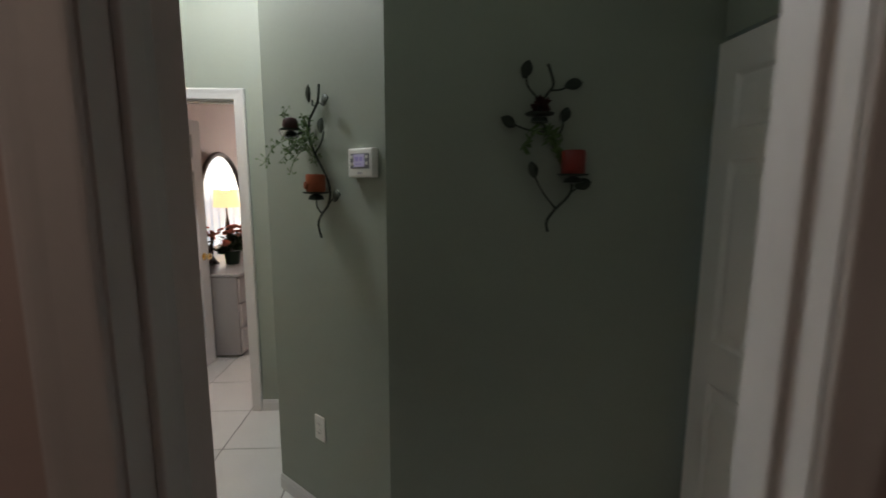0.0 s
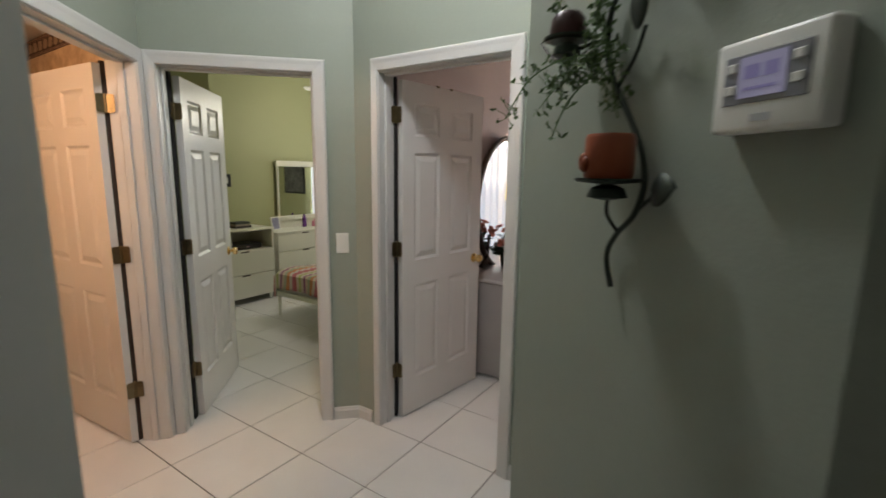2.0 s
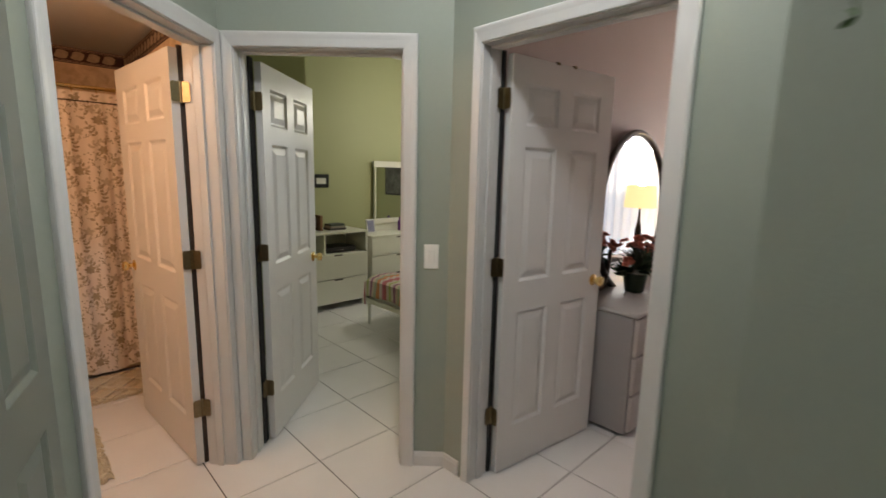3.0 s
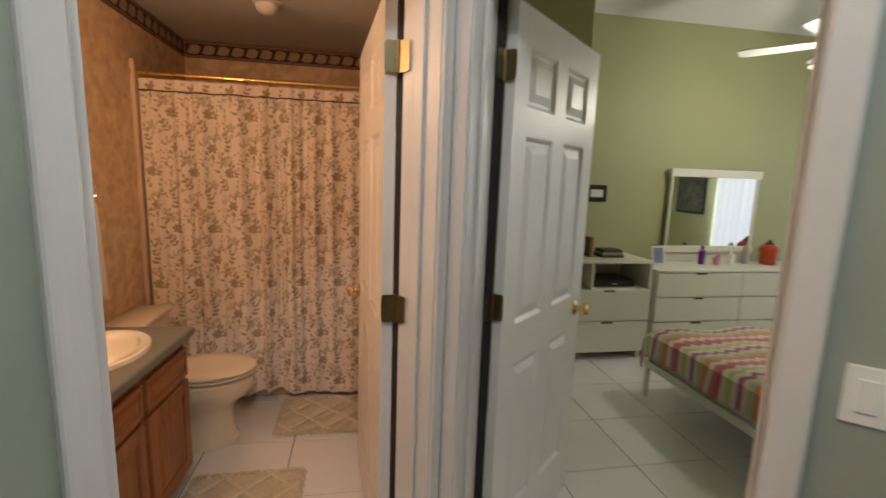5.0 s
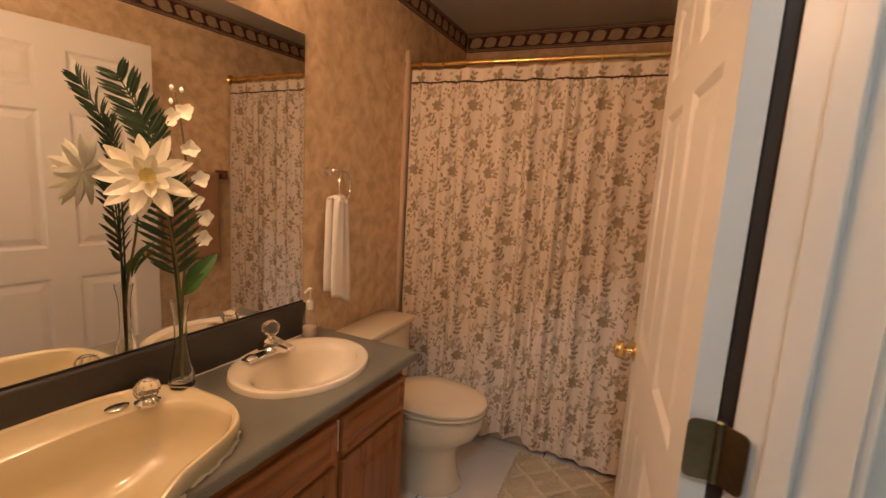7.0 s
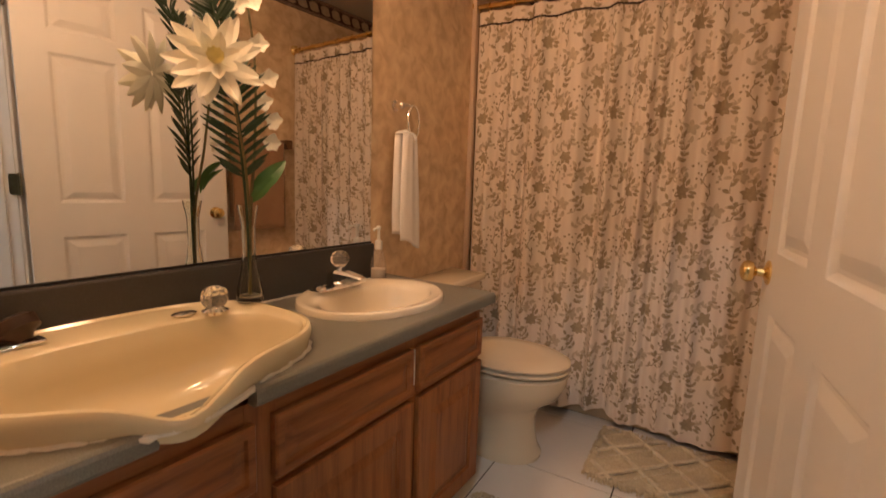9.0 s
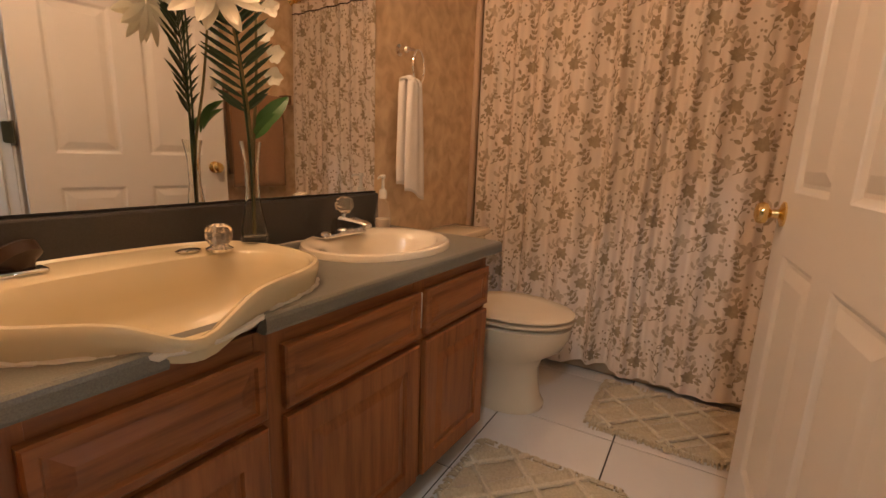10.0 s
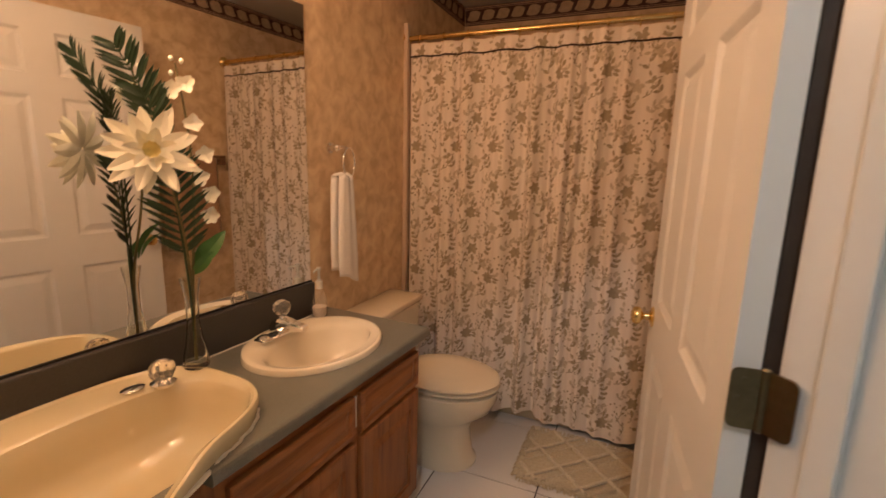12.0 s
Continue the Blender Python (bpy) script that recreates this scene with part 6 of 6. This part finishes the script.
def window(name, x0, x1, z0, z1, y, label):
    root = thing(name, label, "window", kind="structure")
    bm = bmesh.new()
    for b in ((x0, x0 + 0.05, z0, z1), (x1 - 0.05, x1, z0, z1), (x0 + 0.05, x1 - 0.05, z0, z0 + 0.05), (x0 + 0.05, x1 - 0.05, z1 - 0.05, z1), ((x0 + x1) / 2 - 0.02, (x0 + x1) / 2 + 0.02, z0 + 0.05, z1 - 0.05)):
        box(bm, b[0], b[1], y + 0.04, y + 0.08, b[2], b[3])
    part("window_frame", bm, WHITE, root)
    for a, b in ((x0 + 0.05, (x0 + x1) / 2 - 0.02), ((x0 + x1) / 2 + 0.02, x1 - 0.05)):
        bm = bmesh.new()
        box(bm, a, b, y + 0.058, y + 0.062, z0 + 0.05, z1 - 0.05)
        o = part("pane", bm, GLASSY, root)
        o.visible_shadow = False
    return root


def drape(name, x0, x1, z0, z1, y, label):
    bm = bmesh.new()
    cloth(bm, lambda u, v: (x0 + (x1 - x0) * u, y + 0.020 * math.sin(u * (x1 - x0) * 62) + 0.008 * math.sin(u * 37 + v * 2), z1 + (z0 - z1) * v), 120, 6)
    o = make(name, bm, SHEER, True)
    return tagged(o, label, "curtain")


window("window_1", -4.75, -3.15, 0.65, 2.05, 6.9, "white bedroom window behind sheer curtains")
window("window_2", -1.45, -0.25, 0.55, 2.10, 6.9, "white window behind sheer curtains")
# both drapes glow by their material, in place of daylight behind them
drape("sheer_curtain", -4.90, -3.30, 0.35, 2.15, 6.80, "sheer white curtain with a daylight glow of its own in front of the window")
drape("sheer_curtain", -1.60, -0.15, 0.30, 2.20, 6.80, "sheer white curtain with a daylight glow of its own in front of the window")

for x0, x1, z in ((-4.98, -3.10, 2.165), (-1.68, -0.05, 2.215)):
    cr = thing("drapery_rod", "white drapery rod over the window", "curtain rod")
    bm = bmesh.new()
    tube(bm, [(x0, 6.80, z), (x1, 6.80, z)], 0.012, 10)
    part("bar", bm, PLASTIC, cr, smooth=True)
    for x in (x0 + 0.03, x1 - 0.03):
        bm = bmesh.new()
        box(bm, x - 0.008, x + 0.008, 6.80, 6.899, z - 0.012, z + 0.012)
        part("bracket", bm, PLASTIC, cr)

# ---- second room ----
gd = thing("grey_dresser", "warm grey dresser with a rounded top edge and drawers", "dresser")
bm = bmesh.new()
box(bm, -1.895, -1.462, 3.955, 5.45, 0.02, 0.715, 0.012, 2)
part("carcass", bm, GREYFURN, gd, smooth=True)
bm = bmesh.new()
box(bm, -1.895, -1.435, 3.945, 5.46, 0.715, 0.745, 0.013, 3)
part("top", bm, mat("pale_grey_top", (0.46, 0.43, 0.41), 0.25), gd, smooth=True)
for i in range(3):
    for j in range(2):
        bm = bmesh.new()
        box(bm, -1.466, -1.440, 3.972 + j * 0.745, 4.705 + j * 0.735, 0.035 + i * 0.226, 0.250 + i * 0.226, 0.010, 3)
        part("drawer", bm, mat("drawer_grey", (0.46, 0.42, 0.40), 0.3) if i + j == 0 else bpy.data.materials["drawer_grey"], gd, smooth=True)
om = thing("oval_mirror", "arched oval mirror in a dark bronze frame standing on the dresser", "mirror")
bm = bmesh.new()
oc, oa, ob_ = (4.70, 1.23), 0.50, 0.545


def egg_yz(k, n, s):
    t = 2 * math.pi * k / n
    return (oc[0] + s * oa * math.cos(t) * (1.0 if math.sin(t) > 0 else 1.0), oc[1] + s * ob_ * math.sin(t))


pts = [egg_yz(k, 56, 1.0) for k in range(57)]
tube(bm, [(-1.845, y, z) for y, z in pts], 0.022, 10)
part("frame", bm, BRONZE, om, smooth=True)
bm = bmesh.new()
f = [egg_yz(k, 56, 0.985) for k in range(56)]
lo = [bm.verts.new((-1.856, y, z)) for y, z in f]
hi = [bm.verts.new((-1.846, y, z)) for y, z in f]
bm.faces.new(lo), bm.faces.new(hi)
for k in range(56):
    bm.faces.new((lo[k], lo[(k + 1) % 56], hi[(k + 1) % 56], hi[k]))
part("glass", bm, MIRROR, om)
for y in (4.39, 5.01):
    bm = bmesh.new()
    tube(bm, smooth_path([(-1.84, y - 0.12, 0.752), (-1.83, y - 0.06, 0.80), (-1.845, y, 0.90), (-1.845, y + (0.02 if y < 4.7 else -0.02), 1.0)], 5), 0.020, 8, 0.012)
    part("foot_scroll", bm, BRONZE, om, smooth=True)
pot = thing("flower_pot", "dark green pot of salmon artificial roses on the dresser", "potted flowers")
px, py = -1.685, 4.45
bm = bmesh.new()
lathe(bm, [(0.055, 0), (0.060, 0.01), (0.075, 0.10), (0.080, 0.125), (0.001, 0.120)], (px, py, 0.746), 20)
part("pot", bm, mat("dark_green_pot", (0.02, 0.04, 0.02), 0.4, grain=0.2), pot, smooth=True)
rnd = random.Random(12)
bm = bmesh.new()
for k in range(80):
    a, b = rnd.uniform(0, 6.28), rnd.uniform(-0.2, 1.4)
    d = Vector((math.cos(a) * math.cos(b), math.sin(a) * math.cos(b), math.sin(b)))
    q = Vector((px, py, 0.88))
    blade(bm, q + d * 0.03, q + d * rnd.uniform(0.10, 0.20), 0.035, d.orthogonal(), 0.15, 4)
part("foliage", bm, PALM, pot, "dark green foliage", smooth=True)
for k in range(20):
    a, b = rnd.uniform(0, 6.28), rnd.uniform(0.0, 1.4)
    c = Vector((px + 0.13 * math.cos(a) * math.cos(b), py + 0.24 * math.sin(a) * math.cos(b), 0.93 + 0.17 * math.sin(b)))
    out = (c - Vector((px, py, 0.86))).normalized()
    bm = bmesh.new()
    for q in range(11):
        t = q * 2.4
        s1_ = out.orthogonal().normalized()
        s2_ = out.cross(s1_)
        d = (s1_ * math.cos(t) + s2_ * math.sin(t) + out * (0.25 + 0.09 * q)).normalized()
        blade(bm, c, c + d * (0.046 - 0.002 * q), 0.036, out, -0.2, 3)
    part("rose", bm, ROSE, pot, "salmon rose", smooth=True)
ns = thing("nightstand", "grey nightstand by the window", "nightstand")
bm = bmesh.new()
box(bm, -1.39, -0.91, 6.30, 6.70, 0.02, 0.62, 0.008, 2)
part("carcass", bm, GREYFURN, ns)
bm = bmesh.new()
box(bm, -1.37, -0.93, 6.282, 6.302, 0.33, 0.60, 0.004, 1)
part("drawer", bm, GREYFURN, ns)
tl = thing("table_lamp", "table lamp with a lit cream drum shade on the nightstand", "lamp")
lx, ly = -1.13, 6.50
bm = bmesh.new()
lathe(bm, [(0.08, 0), (0.08, 0.015), (0.03, 0.03), (0.014, 0.06), (0.03, 0.18), (0.035, 0.28), (0.014, 0.42), (0.008, 0.60)], (lx, ly, 0.621), 20)
part("base", bm, BRONZE, tl, smooth=True)
bm = bmesh.new()
for r0, r1 in (((0.17, 0.0), (0.15, 0.24)), ((0.165, 0.0), (0.145, 0.24))):
    a = [[bm.verts.new((lx + r * math.cos(2 * math.pi * k / 32), ly + r * math.sin(2 * math.pi * k / 32), 1.16 + z)) for k in range(32)] for r, z in (r0, r1)]
    for k in range(32):
        bm.faces.new((a[0][k], a[0][(k + 1) % 32], a[1][(k + 1) % 32], a[1][k]))
part("shade", bm, SHADE, tl, "lit cream drum shade", smooth=True)

# ---- floor tiles ----
bm = bmesh.new()
box(bm, -5.2, 1.35, -1.8, 7.1, -0.12, -0.004)
floor = tagged(make("floor", bm, GROUT), "floor of large white ceramic tiles with dark joints", "floor", kind="structure")
PX, PY = 0.4585, 0.4465
bm = bmesh.new()
box(bm, -PX / 2 + 0.0026, PX / 2 - 0.0026, -PY / 2 + 0.0026, PY / 2 - 0.0026, -0.010, 0.0, 0.0012, 1)
bmesh.ops.recalc_face_normals(bm, faces=bm.faces)
tile_mesh = bpy.data.meshes.new("tile")
bm.to_mesh(tile_mesh)
bm.free()
tile_mesh.materials.append(TILE)
for i in range(-8, 6):
    for j in range(-6, 13):
        x, y = -1.508 + PX * (i + 0.5), 1.2425 + PY * (j + 0.5)
        if x < -5.2 or x > 1.3 or y > 7.0 or y < -1.7 or (y < 0.6 and x < -1.3):
            continue
        o = new("tile", tile_mesh)
        o.location = (x, y, random.uniform(-0.0006, 0.0))
        o.parent = floor
